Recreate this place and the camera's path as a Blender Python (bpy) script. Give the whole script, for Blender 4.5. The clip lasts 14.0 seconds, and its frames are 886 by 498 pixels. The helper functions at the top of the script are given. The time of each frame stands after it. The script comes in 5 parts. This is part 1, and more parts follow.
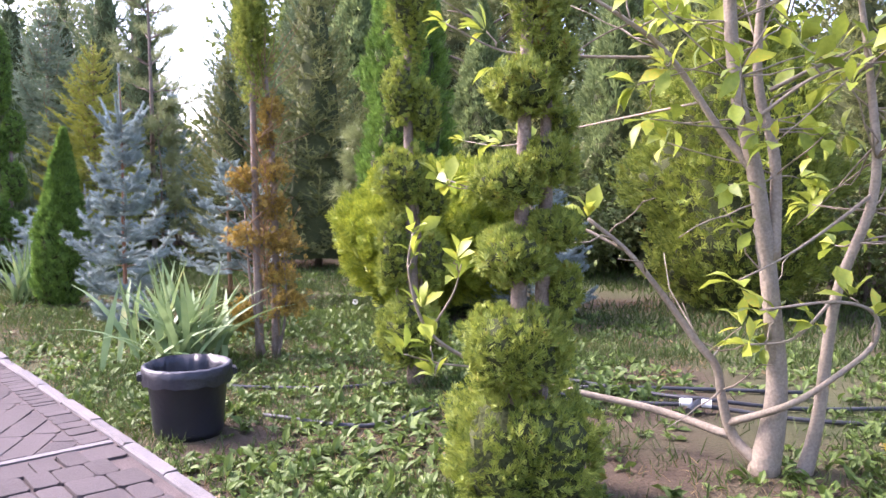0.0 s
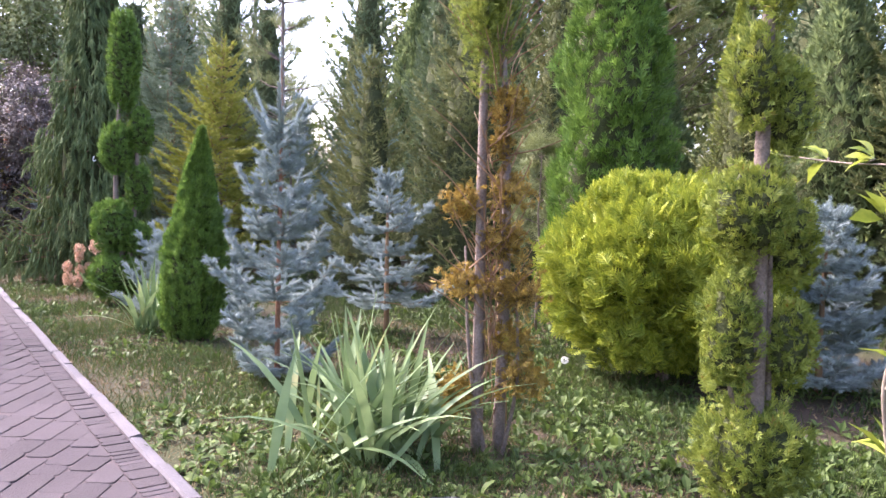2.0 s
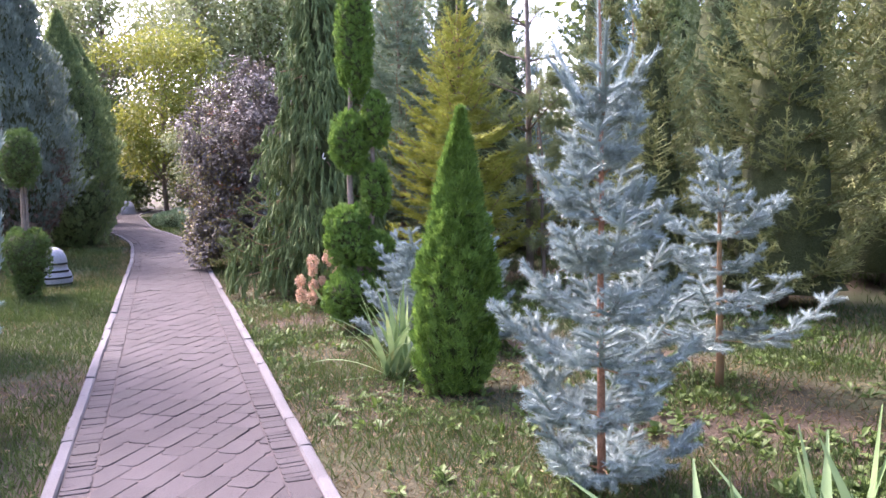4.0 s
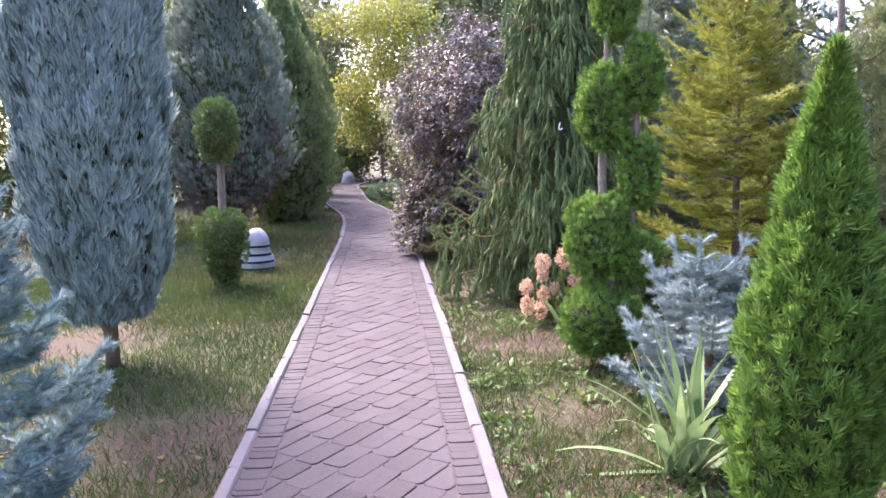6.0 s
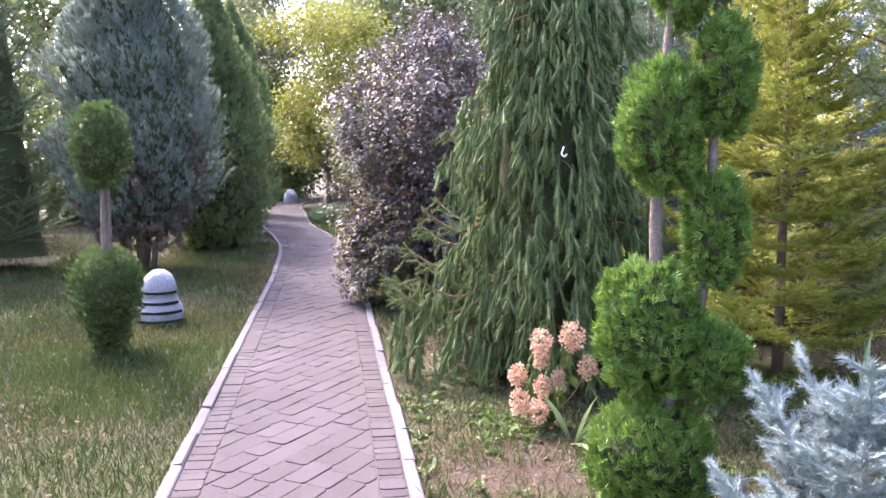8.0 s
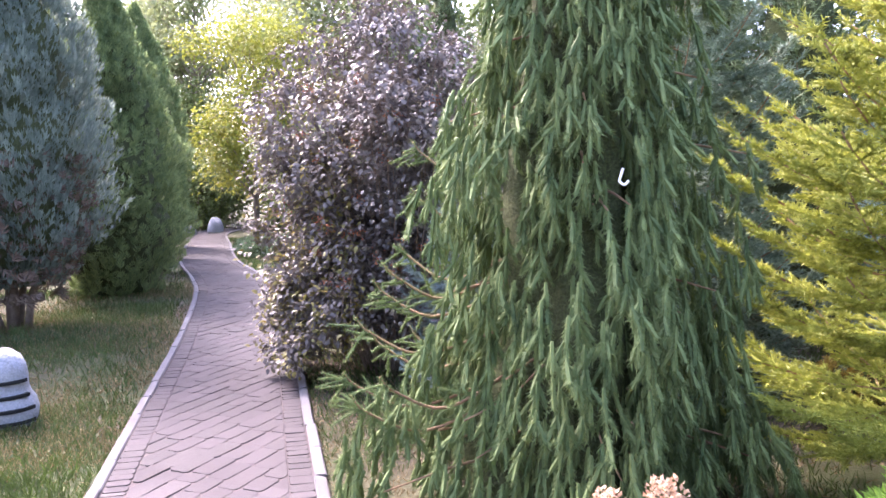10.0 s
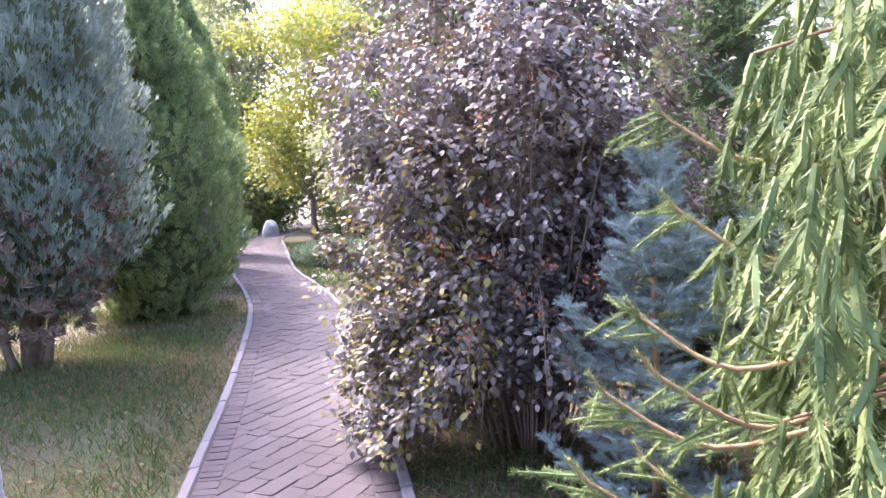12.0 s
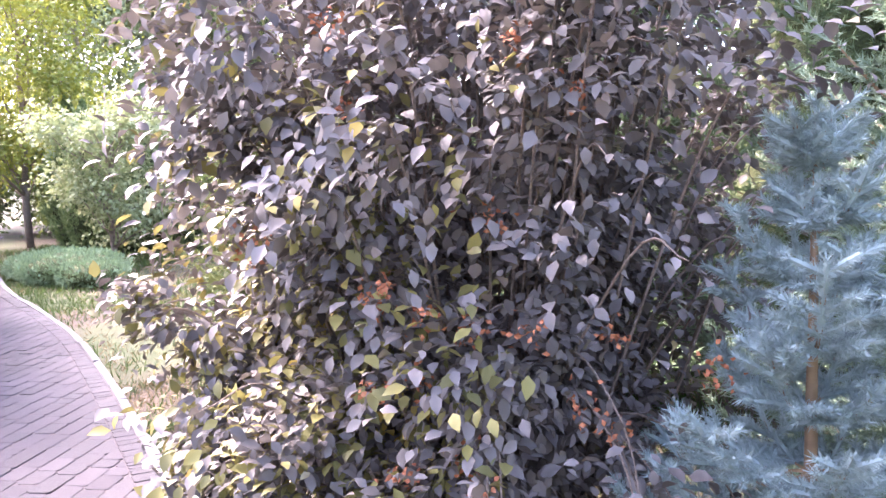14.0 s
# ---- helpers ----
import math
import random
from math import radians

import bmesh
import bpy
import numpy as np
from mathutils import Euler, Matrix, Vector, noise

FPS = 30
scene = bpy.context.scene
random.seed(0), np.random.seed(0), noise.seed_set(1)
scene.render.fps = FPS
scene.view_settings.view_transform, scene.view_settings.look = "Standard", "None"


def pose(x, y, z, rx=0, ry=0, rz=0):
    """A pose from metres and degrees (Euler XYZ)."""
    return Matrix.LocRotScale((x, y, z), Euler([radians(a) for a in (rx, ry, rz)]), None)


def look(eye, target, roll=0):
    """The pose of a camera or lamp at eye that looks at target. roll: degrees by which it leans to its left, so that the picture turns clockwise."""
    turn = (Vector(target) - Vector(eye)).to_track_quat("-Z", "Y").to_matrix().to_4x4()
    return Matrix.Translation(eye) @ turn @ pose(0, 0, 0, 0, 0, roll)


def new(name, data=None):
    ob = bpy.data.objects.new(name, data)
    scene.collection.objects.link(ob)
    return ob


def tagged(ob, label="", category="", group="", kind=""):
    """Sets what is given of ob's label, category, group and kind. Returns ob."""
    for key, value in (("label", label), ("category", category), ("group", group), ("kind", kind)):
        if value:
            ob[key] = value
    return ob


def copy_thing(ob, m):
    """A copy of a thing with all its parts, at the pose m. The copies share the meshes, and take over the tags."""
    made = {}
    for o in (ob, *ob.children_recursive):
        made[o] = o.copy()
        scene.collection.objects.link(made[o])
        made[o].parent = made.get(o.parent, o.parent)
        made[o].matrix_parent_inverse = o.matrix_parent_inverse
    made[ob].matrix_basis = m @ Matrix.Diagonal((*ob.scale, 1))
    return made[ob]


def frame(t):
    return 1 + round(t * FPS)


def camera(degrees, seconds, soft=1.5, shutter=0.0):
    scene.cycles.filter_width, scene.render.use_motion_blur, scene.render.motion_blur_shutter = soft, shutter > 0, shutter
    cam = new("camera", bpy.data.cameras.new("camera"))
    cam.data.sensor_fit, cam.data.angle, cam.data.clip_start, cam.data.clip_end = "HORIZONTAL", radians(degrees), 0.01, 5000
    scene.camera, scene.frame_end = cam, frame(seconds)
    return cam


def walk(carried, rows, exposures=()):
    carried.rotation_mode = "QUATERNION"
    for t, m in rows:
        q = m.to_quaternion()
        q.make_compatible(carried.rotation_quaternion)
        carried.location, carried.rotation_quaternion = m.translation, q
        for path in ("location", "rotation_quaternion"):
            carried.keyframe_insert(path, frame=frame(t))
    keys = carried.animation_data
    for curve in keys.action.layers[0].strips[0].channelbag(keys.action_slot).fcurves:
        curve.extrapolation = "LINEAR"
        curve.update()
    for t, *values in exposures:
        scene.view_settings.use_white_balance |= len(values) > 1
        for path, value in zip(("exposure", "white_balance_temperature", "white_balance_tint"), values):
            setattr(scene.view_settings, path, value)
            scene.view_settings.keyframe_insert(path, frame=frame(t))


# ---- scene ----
cam = camera(58.4, 14.0)
PATH = [
    (0, (-0.041, 0.004, 1.282), (-0.026, 1.997, 1.123), 0.0),
    (0.5, (-0.279, 0.378, 1.312), (-0.274, 2.374, 1.193), 1.5),
    (1, (-0.556, 0.788, 1.317), (-0.657, 2.782, 1.199), 2.2),
    (1.5, (-0.865, 1.22, 1.352), (-1.032, 3.209, 1.218), 1.4),
    (2, (-1.151, 1.718, 1.373), (-1.352, 3.703, 1.232), 1.6),
    (2.5, (-1.446, 2.212, 1.362), (-1.837, 4.168, 1.208), 1.2),
    (2.7, (-1.562, 2.41, 1.38), (-2.03, 4.348, 1.224), 1.0),
    (4.8, (-2.69, 4.191, 1.51), (-3.572, 5.97, 1.276), -1.3),
    (5, (-2.806, 4.334, 1.519), (-3.754, 6.078, 1.278), -0.8),
    (5.5, (-3.14, 4.806, 1.526), (-4.223, 6.469, 1.277), -1.1),
    (6, (-3.424, 5.265, 1.545), (-4.6, 6.862, 1.288), -1.5),
    (6.5, (-3.744, 5.716, 1.561), (-4.928, 7.304, 1.286), -0.7),
    (7, (-4.039, 6.117, 1.598), (-5.156, 7.754, 1.322), -0.1),
    (7.5, (-4.365, 6.512, 1.62), (-5.43, 8.185, 1.362), -0.3),
    (8, (-4.679, 6.85, 1.626), (-5.746, 8.527, 1.41), -0.2),
    (8.2, (-4.812, 7.026, 1.644), (-5.879, 8.706, 1.445), -0.8),
    (10.5, (-6.35, 8.95, 1.702), (-7.263, 10.721, 1.536), -0.9),
    (11, (-6.727, 9.317, 1.728), (-7.676, 11.069, 1.558), -2.2),
    (11.5, (-7.104, 9.729, 1.717), (-8.127, 11.439, 1.549), -2.7),
    (12, (-7.544, 10.149, 1.705), (-8.584, 11.849, 1.536), -2.0),
    (12.5, (-7.982, 10.622, 1.724), (-8.983, 12.343, 1.54), -2.1),
    (13, (-8.378, 11.07, 1.73), (-9.073, 12.936, 1.54), -1.1),
    (13.5, (-8.805, 11.453, 1.722), (-9.251, 13.393, 1.526), -1.5),
    (14, (-9.245, 11.814, 1.711), (-9.675, 13.758, 1.517), -1.3),
]
walk(cam, [(t, look(eye, target, roll)) for t, eye, target, roll in PATH], [(0.0, 2.65, 6150, 33), (2.5, 2.6, 6150, 33), (5.0, 2.9, 6150, 33), (8.0, 3.1, 6150, 33), (10.5, 3.5, 6150, 33), (12.5, 3.7, 6150, 33), (13.5, 3.9, 6150, 33), (14.0, 4.1, 6150, 33)])

# ---- sky, sun ----
SUN_AZ, SUN_EL = 71.0, 45.0          # azimuth to the left of +y, elevation
world = bpy.data.worlds.new("sky")
scene.world = world
world.use_nodes = True
wn, wl = world.node_tree.nodes, world.node_tree.links
sky = wn.new("ShaderNodeTexSky")
sky.sky_type, sky.sun_disc = "NISHITA", False
sky.sun_elevation, sky.sun_rotation = radians(SUN_EL), radians(-SUN_AZ)
sky.air_density, sky.dust_density, sky.ozone_density = 1.0, 3.5, 1.0
wn["Background"].inputs["Strength"].default_value = 0.15
wl.new(sky.outputs["Color"], wn["Background"].inputs["Color"])
sun = new("sun", bpy.data.lights.new("sun", "SUN"))
sun.data.energy, sun.data.angle, sun.data.color = 1.75, radians(16), (1.0, 0.95, 0.87)
sun.matrix_world = look((0, 0, 30), (30 * math.sin(radians(SUN_AZ)) / math.tan(radians(SUN_EL)), -30 * math.cos(radians(SUN_AZ)) / math.tan(radians(SUN_EL)), 0))

RNG = np.random.default_rng(7)


# ---- materials ----
def material(name, dark, light, rough=0.6, scale=6.0, bump=0.0, bump_scale=40.0, translucent=0.0, island=0.5, spec=0.3, third=None, piece=False, fine=0.0):
    """A procedural surface: two colours mixed by noise and, piece by piece, at random; a third colour in patches; translucent for leaves."""
    m = bpy.data.materials.new(name)
    m.use_nodes = True
    n, l = m.node_tree.nodes, m.node_tree.links
    bsdf = n["Principled BSDF"]
    bsdf.inputs["Roughness"].default_value = rough
    bsdf.inputs["Specular IOR Level"].default_value = spec
    co = n.new("ShaderNodeTexCoord")
    tex = n.new("ShaderNodeTexNoise")
    tex.inputs["Scale"].default_value, tex.inputs["Detail"].default_value = scale, 5.0
    l.new(co.outputs["Object"], tex.inputs["Vector"])
    if piece:
        rnd = n.new("ShaderNodeObjectInfo").outputs["Random"]
        if piece == "island":
            rnd = n.new("ShaderNodeNewGeometry").outputs["Random Per Island"]
    else:
        rnd = n.new("ShaderNodeNewGeometry").outputs["Random Per Island"]
    stretch = n.new("ShaderNodeMapRange")
    stretch.inputs["From Min"].default_value, stretch.inputs["From Max"].default_value = 0.3, 0.7
    l.new(tex.outputs["Fac"], stretch.inputs["Value"])
    blend = n.new("ShaderNodeMix")
    blend.inputs["Factor"].default_value = island
    l.new(stretch.outputs["Result"], blend.inputs["A"])
    l.new(rnd, blend.inputs["B"])
    ramp = n.new("ShaderNodeValToRGB")
    ramp.color_ramp.elements[0].color, ramp.color_ramp.elements[1].color = (*dark, 1), (*light, 1)
    if third:
        e = ramp.color_ramp.elements.new(0.97)
        ramp.color_ramp.elements[1].position = 0.80
        ramp.color_ramp.elements[1].color = (*light, 1)
        e = ramp.color_ramp.elements[2]
        e.color = (*third, 1)
    l.new(blend.outputs["Result"], ramp.inputs["Fac"])
    colour = ramp.outputs["Color"]
    if fine:
        grain = n.new("ShaderNodeTexNoise")
        grain.inputs["Scale"].default_value, grain.inputs["Detail"].default_value = bump_scale * 1.7, 4.0
        l.new(co.outputs["Object"], grain.inputs["Vector"])
        g = n.new("ShaderNodeMapRange")
        g.inputs["From Min"].default_value, g.inputs["From Max"].default_value = 0.3, 0.7
        g.inputs["To Min"].default_value, g.inputs["To Max"].default_value = 1 - fine, 1 + fine
        l.new(grain.outputs["Fac"], g.inputs["Value"])
        mul = n.new("ShaderNodeVectorMath")
        mul.operation = "SCALE"
        l.new(colour, mul.inputs[0])
        l.new(g.outputs["Result"], mul.inputs["Scale"])
        colour = mul.outputs["Vector"]
    l.new(colour, bsdf.inputs["Base Color"])
    if bump:
        b = n.new("ShaderNodeTexNoise")
        b.inputs["Scale"].default_value, b.inputs["Detail"].default_value = bump_scale, 6.0
        l.new(co.outputs["Object"], b.inputs["Vector"])
        bn = n.new("ShaderNodeBump")
        bn.inputs["Strength"].default_value, bn.inputs["Distance"].default_value = bump, 0.02
        l.new(b.outputs["Fac"], bn.inputs["Height"])
        l.new(bn.outputs["Normal"], bsdf.inputs["Normal"])
    if translucent:
        tr = n.new("ShaderNodeBsdfTranslucent")
        l.new(colour, tr.inputs["Color"])
        mix = n.new("ShaderNodeMixShader")
        mix.inputs["Fac"].default_value = translucent
        l.new(bsdf.outputs["BSDF"], mix.inputs[1])
        l.new(tr.outputs["BSDF"], mix.inputs[2])
        l.new(mix.outputs["Shader"], n["Material Output"].inputs["Surface"])
    return m


BARK = material("bark", (0.10, 0.07, 0.05), (0.24, 0.18, 0.14), 0.9, 12, 0.6, 60, fine=0.3)
BARK_PALE = material("smooth bark", (0.15, 0.12, 0.088), (0.30, 0.255, 0.195), 0.75, 9, 0.3, 50, fine=0.2)
BARK_GREY = material("grey bark", (0.11, 0.08, 0.062), (0.25, 0.20, 0.16), 0.9, 12, 0.6, 60, fine=0.3)
TWIG = material("twig", (0.16, 0.09, 0.05), (0.30, 0.19, 0.10), 0.8, 20)
# Twigs plus the shade deep in foliage, put into one dark colour.
INNER_SHADE = material("shade-dark inner twigs", (0.03, 0.04, 0.013), (0.075, 0.085, 0.03), 0.95, 30, 0.8, 60, fine=0.4)
DEAD_TWIG = material("dead brown sprays", (0.075, 0.055, 0.042), (0.20, 0.14, 0.10), 0.85, 5, island=0.6)
THUJA = material("arborvitae sprays", (0.040, 0.095, 0.013), (0.205, 0.335, 0.06), 0.55, 13, translucent=0.3, island=0.5)
THUJA_DEEP = material("deep green sprays", (0.065, 0.105, 0.045), (0.26, 0.325, 0.12), 0.6, 7, translucent=0.45, island=0.5)
THUJA_OLIVE = material("olive sprays", (0.055, 0.10, 0.014), (0.31, 0.36, 0.06), 0.6, 13, translucent=0.3, island=0.5, third=(0.26, 0.14, 0.03))
THUJA_BROWN = material("dying sprays", (0.10, 0.065, 0.02), (0.38, 0.26, 0.05), 0.7, 9, translucent=0.3, island=0.6, third=(0.30, 0.32, 0.05))
THUJA_GREY = material("grey-green sprays", (0.10, 0.135, 0.105), (0.25, 0.30, 0.235), 0.7, 5, translucent=0.45, island=0.5)
# Dimmed green sprays: the shade on the ball topiary is in this colour.
THUJA_SHADED = material("shaded clipped sprays", (0.04, 0.08, 0.022), (0.15, 0.22, 0.06), 0.6, 13, translucent=0.2, island=0.5)
GOLD = material("golden sprays", (0.10, 0.17, 0.015), (0.45, 0.48, 0.05), 0.55, 7, translucent=0.3, island=0.55)
JUNIPER = material("blue juniper sprays", (0.12, 0.175, 0.16), (0.36, 0.44, 0.40), 0.7, 6, translucent=0.25, island=0.6)
JUNIPER_LOW = material("creeping juniper sprays", (0.085, 0.14, 0.07), (0.25, 0.33, 0.18), 0.7, 6, translucent=0.15, island=0.6)
BLUE = material("blue spruce needles", (0.15, 0.20, 0.185), (0.40, 0.47, 0.435), 0.75, 9, translucent=0.15, island=0.35, spec=0.2)
# Dark copy of the blue needles, with shade put into the colour.
BLUE_SHADED = material("shaded blue spruce needles", (0.09, 0.15, 0.14), (0.28, 0.38, 0.355), 0.65, 9, translucent=0.15, island=0.5)
NORWAY = material("green spruce needles", (0.045, 0.082, 0.027), (0.215, 0.27, 0.092), 0.75, 7, translucent=0.2, island=0.5)
NORWAY_GREY = material("grey-green spruce needles", (0.10, 0.155, 0.10), (0.29, 0.36, 0.235), 0.55, 3, translucent=0.2, island=0.6)
FIR = material("yellow-green fir needles", (0.16, 0.20, 0.03), (0.46, 0.47, 0.085), 0.55, 3, translucent=0.3, island=0.5)
PINE = material("pine needles", (0.13, 0.165, 0.06), (0.33, 0.36, 0.15), 0.55, 2, translucent=0.2, island=0.6)
WOODS = material("woodland needles", (0.06, 0.095, 0.045), (0.21, 0.27, 0.125), 0.7, 1.2, translucent=0.2, island=0.5)
WOODS_OLIVE = material("olive woodland needles", (0.10, 0.125, 0.04), (0.29, 0.30, 0.11), 0.7, 1.2, translucent=0.2, island=0.5)
PURPLE = material("purple leaves", (0.052, 0.043, 0.038), (0.20, 0.170, 0.150), 0.6, 3.5, translucent=0.15, island=0.6, spec=0.35, third=(0.22, 0.18, 0.055))
PURPLE_OLIVE = material("turning olive leaves", (0.07, 0.07, 0.025), (0.27, 0.23, 0.07), 0.55, 2.2, translucent=0.25, island=0.7, third=(0.42, 0.26, 0.04))
MAGNOLIA = material("yellow-green leaves", (0.20, 0.27, 0.03), (0.48, 0.50, 0.07), 0.45, 3, translucent=0.4, island=0.6, spec=0.4, third=(0.58, 0.42, 0.05))
MAGNOLIA_PIECE = material("single yellow-green leaves", (0.14, 0.21, 0.025), (0.38, 0.43, 0.06), 0.45, 6, translucent=0.4, island=0.7, spec=0.4, third=(0.58, 0.42, 0.05), piece="object")
YELLOW = material("yellowing leaves", (0.12, 0.15, 0.025), (0.31, 0.31, 0.05), 0.55, 0.9, translucent=0.35, island=0.5)
LEAFY = material("woodland leaves", (0.055, 0.085, 0.022), (0.20, 0.24, 0.07), 0.55, 0.7, translucent=0.3, island=0.5)
LEAFY_PALE = material("pale woodland leaves", (0.13, 0.16, 0.06), (0.32, 0.35, 0.17), 0.6, 0.7, translucent=0.35, island=0.5)
IRIS = material("iris blades", (0.085, 0.15, 0.06), (0.24, 0.33, 0.14), 0.5, 8, translucent=0.25, island=0.6, third=(0.55, 0.47, 0.20), piece="object")
GRASS = material("grass blades", (0.020, 0.042, 0.009), (0.072, 0.108, 0.023), 0.6, 0.9, translucent=0.3, island=0.45, third=(0.22, 0.17, 0.075))
DRY = material("dry grass", (0.115, 0.08, 0.036), (0.27, 0.205, 0.105), 0.8, 2, translucent=0.2, island=0.6)
WEED = material("weed leaves", (0.045, 0.085, 0.016), (0.14, 0.20, 0.042), 0.55, 2, translucent=0.3, island=0.6)
HYDRANGEA = material("faded hydrangea florets", (0.45, 0.235, 0.14), (0.65, 0.46, 0.31), 0.7, 9, translucent=0.25, island=0.5, third=(0.68, 0.61, 0.38))
PAVER = material("pinkish concrete pavers", (0.050, 0.042, 0.042), (0.080, 0.068, 0.068), 0.9, 1.6, 0.35, 90, island=0.5, fine=0.12, spec=0.2, piece="object")
PAVER_DARK = material("dark brown pavers", (0.027, 0.021, 0.022), (0.044, 0.034, 0.035), 0.75, 1.6, 0.35, 90, island=0.5, fine=0.12, piece="object")
JOINT = material("sandy joints", (0.06, 0.047, 0.044), (0.10, 0.08, 0.075), 0.95, 9, 0.6, 120, fine=0.3)
KERB = material("grey concrete kerb", (0.10, 0.092, 0.093), (0.155, 0.144, 0.146), 0.9, 3, 0.4, 80, island=0.35, fine=0.15, piece="object")
POT = material("black plastic", (0.010, 0.010, 0.013), (0.022, 0.022, 0.028), 0.42, 5, 0.1, 30, spec=0.4)
BAG = material("black film", (0.010, 0.010, 0.014), (0.022, 0.022, 0.030), 0.4, 6, 0.5, 14, spec=0.45)
STONE = material("grey stone", (0.22, 0.22, 0.235), (0.38, 0.38, 0.40), 0.9, 5, 0.6, 40, fine=0.18)
SLOT = material("dark slot", (0.01, 0.01, 0.01), (0.02, 0.02, 0.02), 0.9)
PIPE = material("black pipe", (0.02, 0.022, 0.026), (0.05, 0.052, 0.06), 0.5, 10)
FITTING = material("white plastic", (0.55, 0.56, 0.58), (0.75, 0.76, 0.78), 0.5, 10)
RUST = material("rusty bark", (0.19, 0.085, 0.05), (0.31, 0.16, 0.095), 0.85, 14, 0.4, 60, fine=0.3)
TAG = material("white tag", (0.75, 0.75, 0.70), (0.82, 0.82, 0.78), 0.4, 10)


def ground_material():
    """Soil, dried moss and thatch, in patches of real size."""
    m = material("soil and thatch", (0.033, 0.022, 0.015), (0.082, 0.058, 0.035), 0.95, 1.3, 0.9, 45, fine=0.35)
    n, l = m.node_tree.nodes, m.node_tree.links
    bsdf = n["Principled BSDF"]
    old = bsdf.inputs["Base Color"].links[0].from_socket
    co = n.new("ShaderNodeTexCoord")
    big = n.new("ShaderNodeTexNoise")
    big.inputs["Scale"].default_value, big.inputs["Detail"].default_value = 0.55, 6.0
    l.new(co.outputs["Object"], big.inputs["Vector"])
    r = n.new("ShaderNodeMapRange")
    r.inputs["From Min"].default_value, r.inputs["From Max"].default_value = 0.42, 0.60
    l.new(big.outputs["Fac"], r.inputs["Value"])
    mix = n.new("ShaderNodeMix")
    mix.data_type = "RGBA"
    l.new(r.outputs["Result"], mix.inputs["Factor"])
    l.new(old, mix.inputs["A"])
    mix.inputs["B"].default_value = (0.05, 0.058, 0.02, 1)
    l.new(mix.outputs["Result"], bsdf.inputs["Base Color"])
    return m


GROUND = ground_material()


# ---- mesh helpers ----
def mesh(name, verts, faces, mat, smooth=False):
    """A mesh from an array of places and one of triangles or quads."""
    verts, faces = np.asarray(verts, np.float32), np.asarray(faces, np.int32)
    me = bpy.data.meshes.new(name)
    k = faces.shape[1]
    me.vertices.add(len(verts))
    me.vertices.foreach_set("co", verts.ravel())
    me.loops.add(faces.size)
    me.loops.foreach_set("vertex_index", faces.ravel())
    me.polygons.add(len(faces))
    me.polygons.foreach_set("loop_start", np.arange(0, faces.size, k, dtype=np.int32))
    me.update(calc_edges=True)
    me.polygons.foreach_set("use_smooth", np.full(len(faces), bool(smooth)))
    me.materials.append(mat)
    return me


def thing(name, at, label, category, group="", turn=0.0):
    ob = new(name)
    ob.matrix_basis = pose(at[0], at[1], at[2] if len(at) > 2 else 0, 0, 0, turn)
    return tagged(ob, label, category, group)


def child(name, me, parent, label="", kind=""):
    ob = new(name, me)
    ob.parent = parent
    return tagged(ob, label, kind=kind)


def part(name, bm, mat, parent, label=""):
    me = bpy.data.meshes.new(name)
    bm.to_mesh(me)
    bm.free()
    me.materials.append(mat)
    return child(name, me, parent, label)


def unit(v):
    return v / np.maximum(np.linalg.norm(v, axis=-1, keepdims=True), 1e-9)


def join(pieces):
    """Pieces (verts, faces), all of one face size, in one."""
    vs, fs, at = [], [], 0
    for v, f in pieces:
        vs.append(v), fs.append(np.asarray(f) + at)
        at += len(v)
    return np.concatenate(vs), np.concatenate(fs)


def scatter(tv, tf, places, ahead, size, side=None, wide=None):
    """Copies of a small flat template: its y goes ahead, its x to a side at random, sized one by one."""
    n = len(places)
    ahead = unit(ahead)
    side = RNG.normal(size=(n, 3)) if side is None else side
    right = unit(np.cross(ahead, side))
    up = np.cross(right, ahead)
    size = np.broadcast_to(size, n)[:, None, None]
    w = size if wide is None else size * np.broadcast_to(wide, n)[:, None, None]
    v = places[:, None] + tv[None, :, :1] * right[:, None] * w + tv[None, :, 1:2] * ahead[:, None] * size + tv[None, :, 2:] * up[:, None] * size
    f = tf[None] + (np.arange(n) * len(tv))[:, None, None]
    return v.reshape(-1, 3), f.reshape(-1, tf.shape[1])


def tube(points, radii, sides=7):
    """A tapered, closed limb along points, in triangles."""
    p, r = np.asarray(points, float), np.asarray(radii, float)
    t = unit(np.gradient(p, axis=0))
    ref = np.where(np.abs(t[:, 2:]) > 0.9, [[1.0, 0, 0]], [[0, 0, 1.0]])
    a = unit(np.cross(t, ref))
    for i in range(1, len(a)):
        q = a[i - 1] - t[i] * (a[i - 1] @ t[i])
        a[i] = q / max(np.linalg.norm(q), 1e-9)
    b = np.cross(t, a)
    ang = np.arange(sides) / sides * 2 * np.pi
    v = p[:, None] + r[:, None, None] * (np.cos(ang)[None, :, None] * a[:, None] + np.sin(ang)[None, :, None] * b[:, None])
    v = np.concatenate([v.reshape(-1, 3), p[:1], p[-1:]])
    f, n = [], len(p)
    for i in range(n - 1):
        for j in range(sides):
            k = (j + 1) % sides
            q = [i * sides + j, i * sides + k, (i + 1) * sides + k, (i + 1) * sides + j]
            f += [[q[0], q[1], q[2]], [q[0], q[2], q[3]]]
    for j in range(sides):
        k = (j + 1) % sides
        f += [[n * sides, k, j], [n * sides + 1, (n - 1) * sides + j, (n - 1) * sides + k]]
    return v, np.array(f)


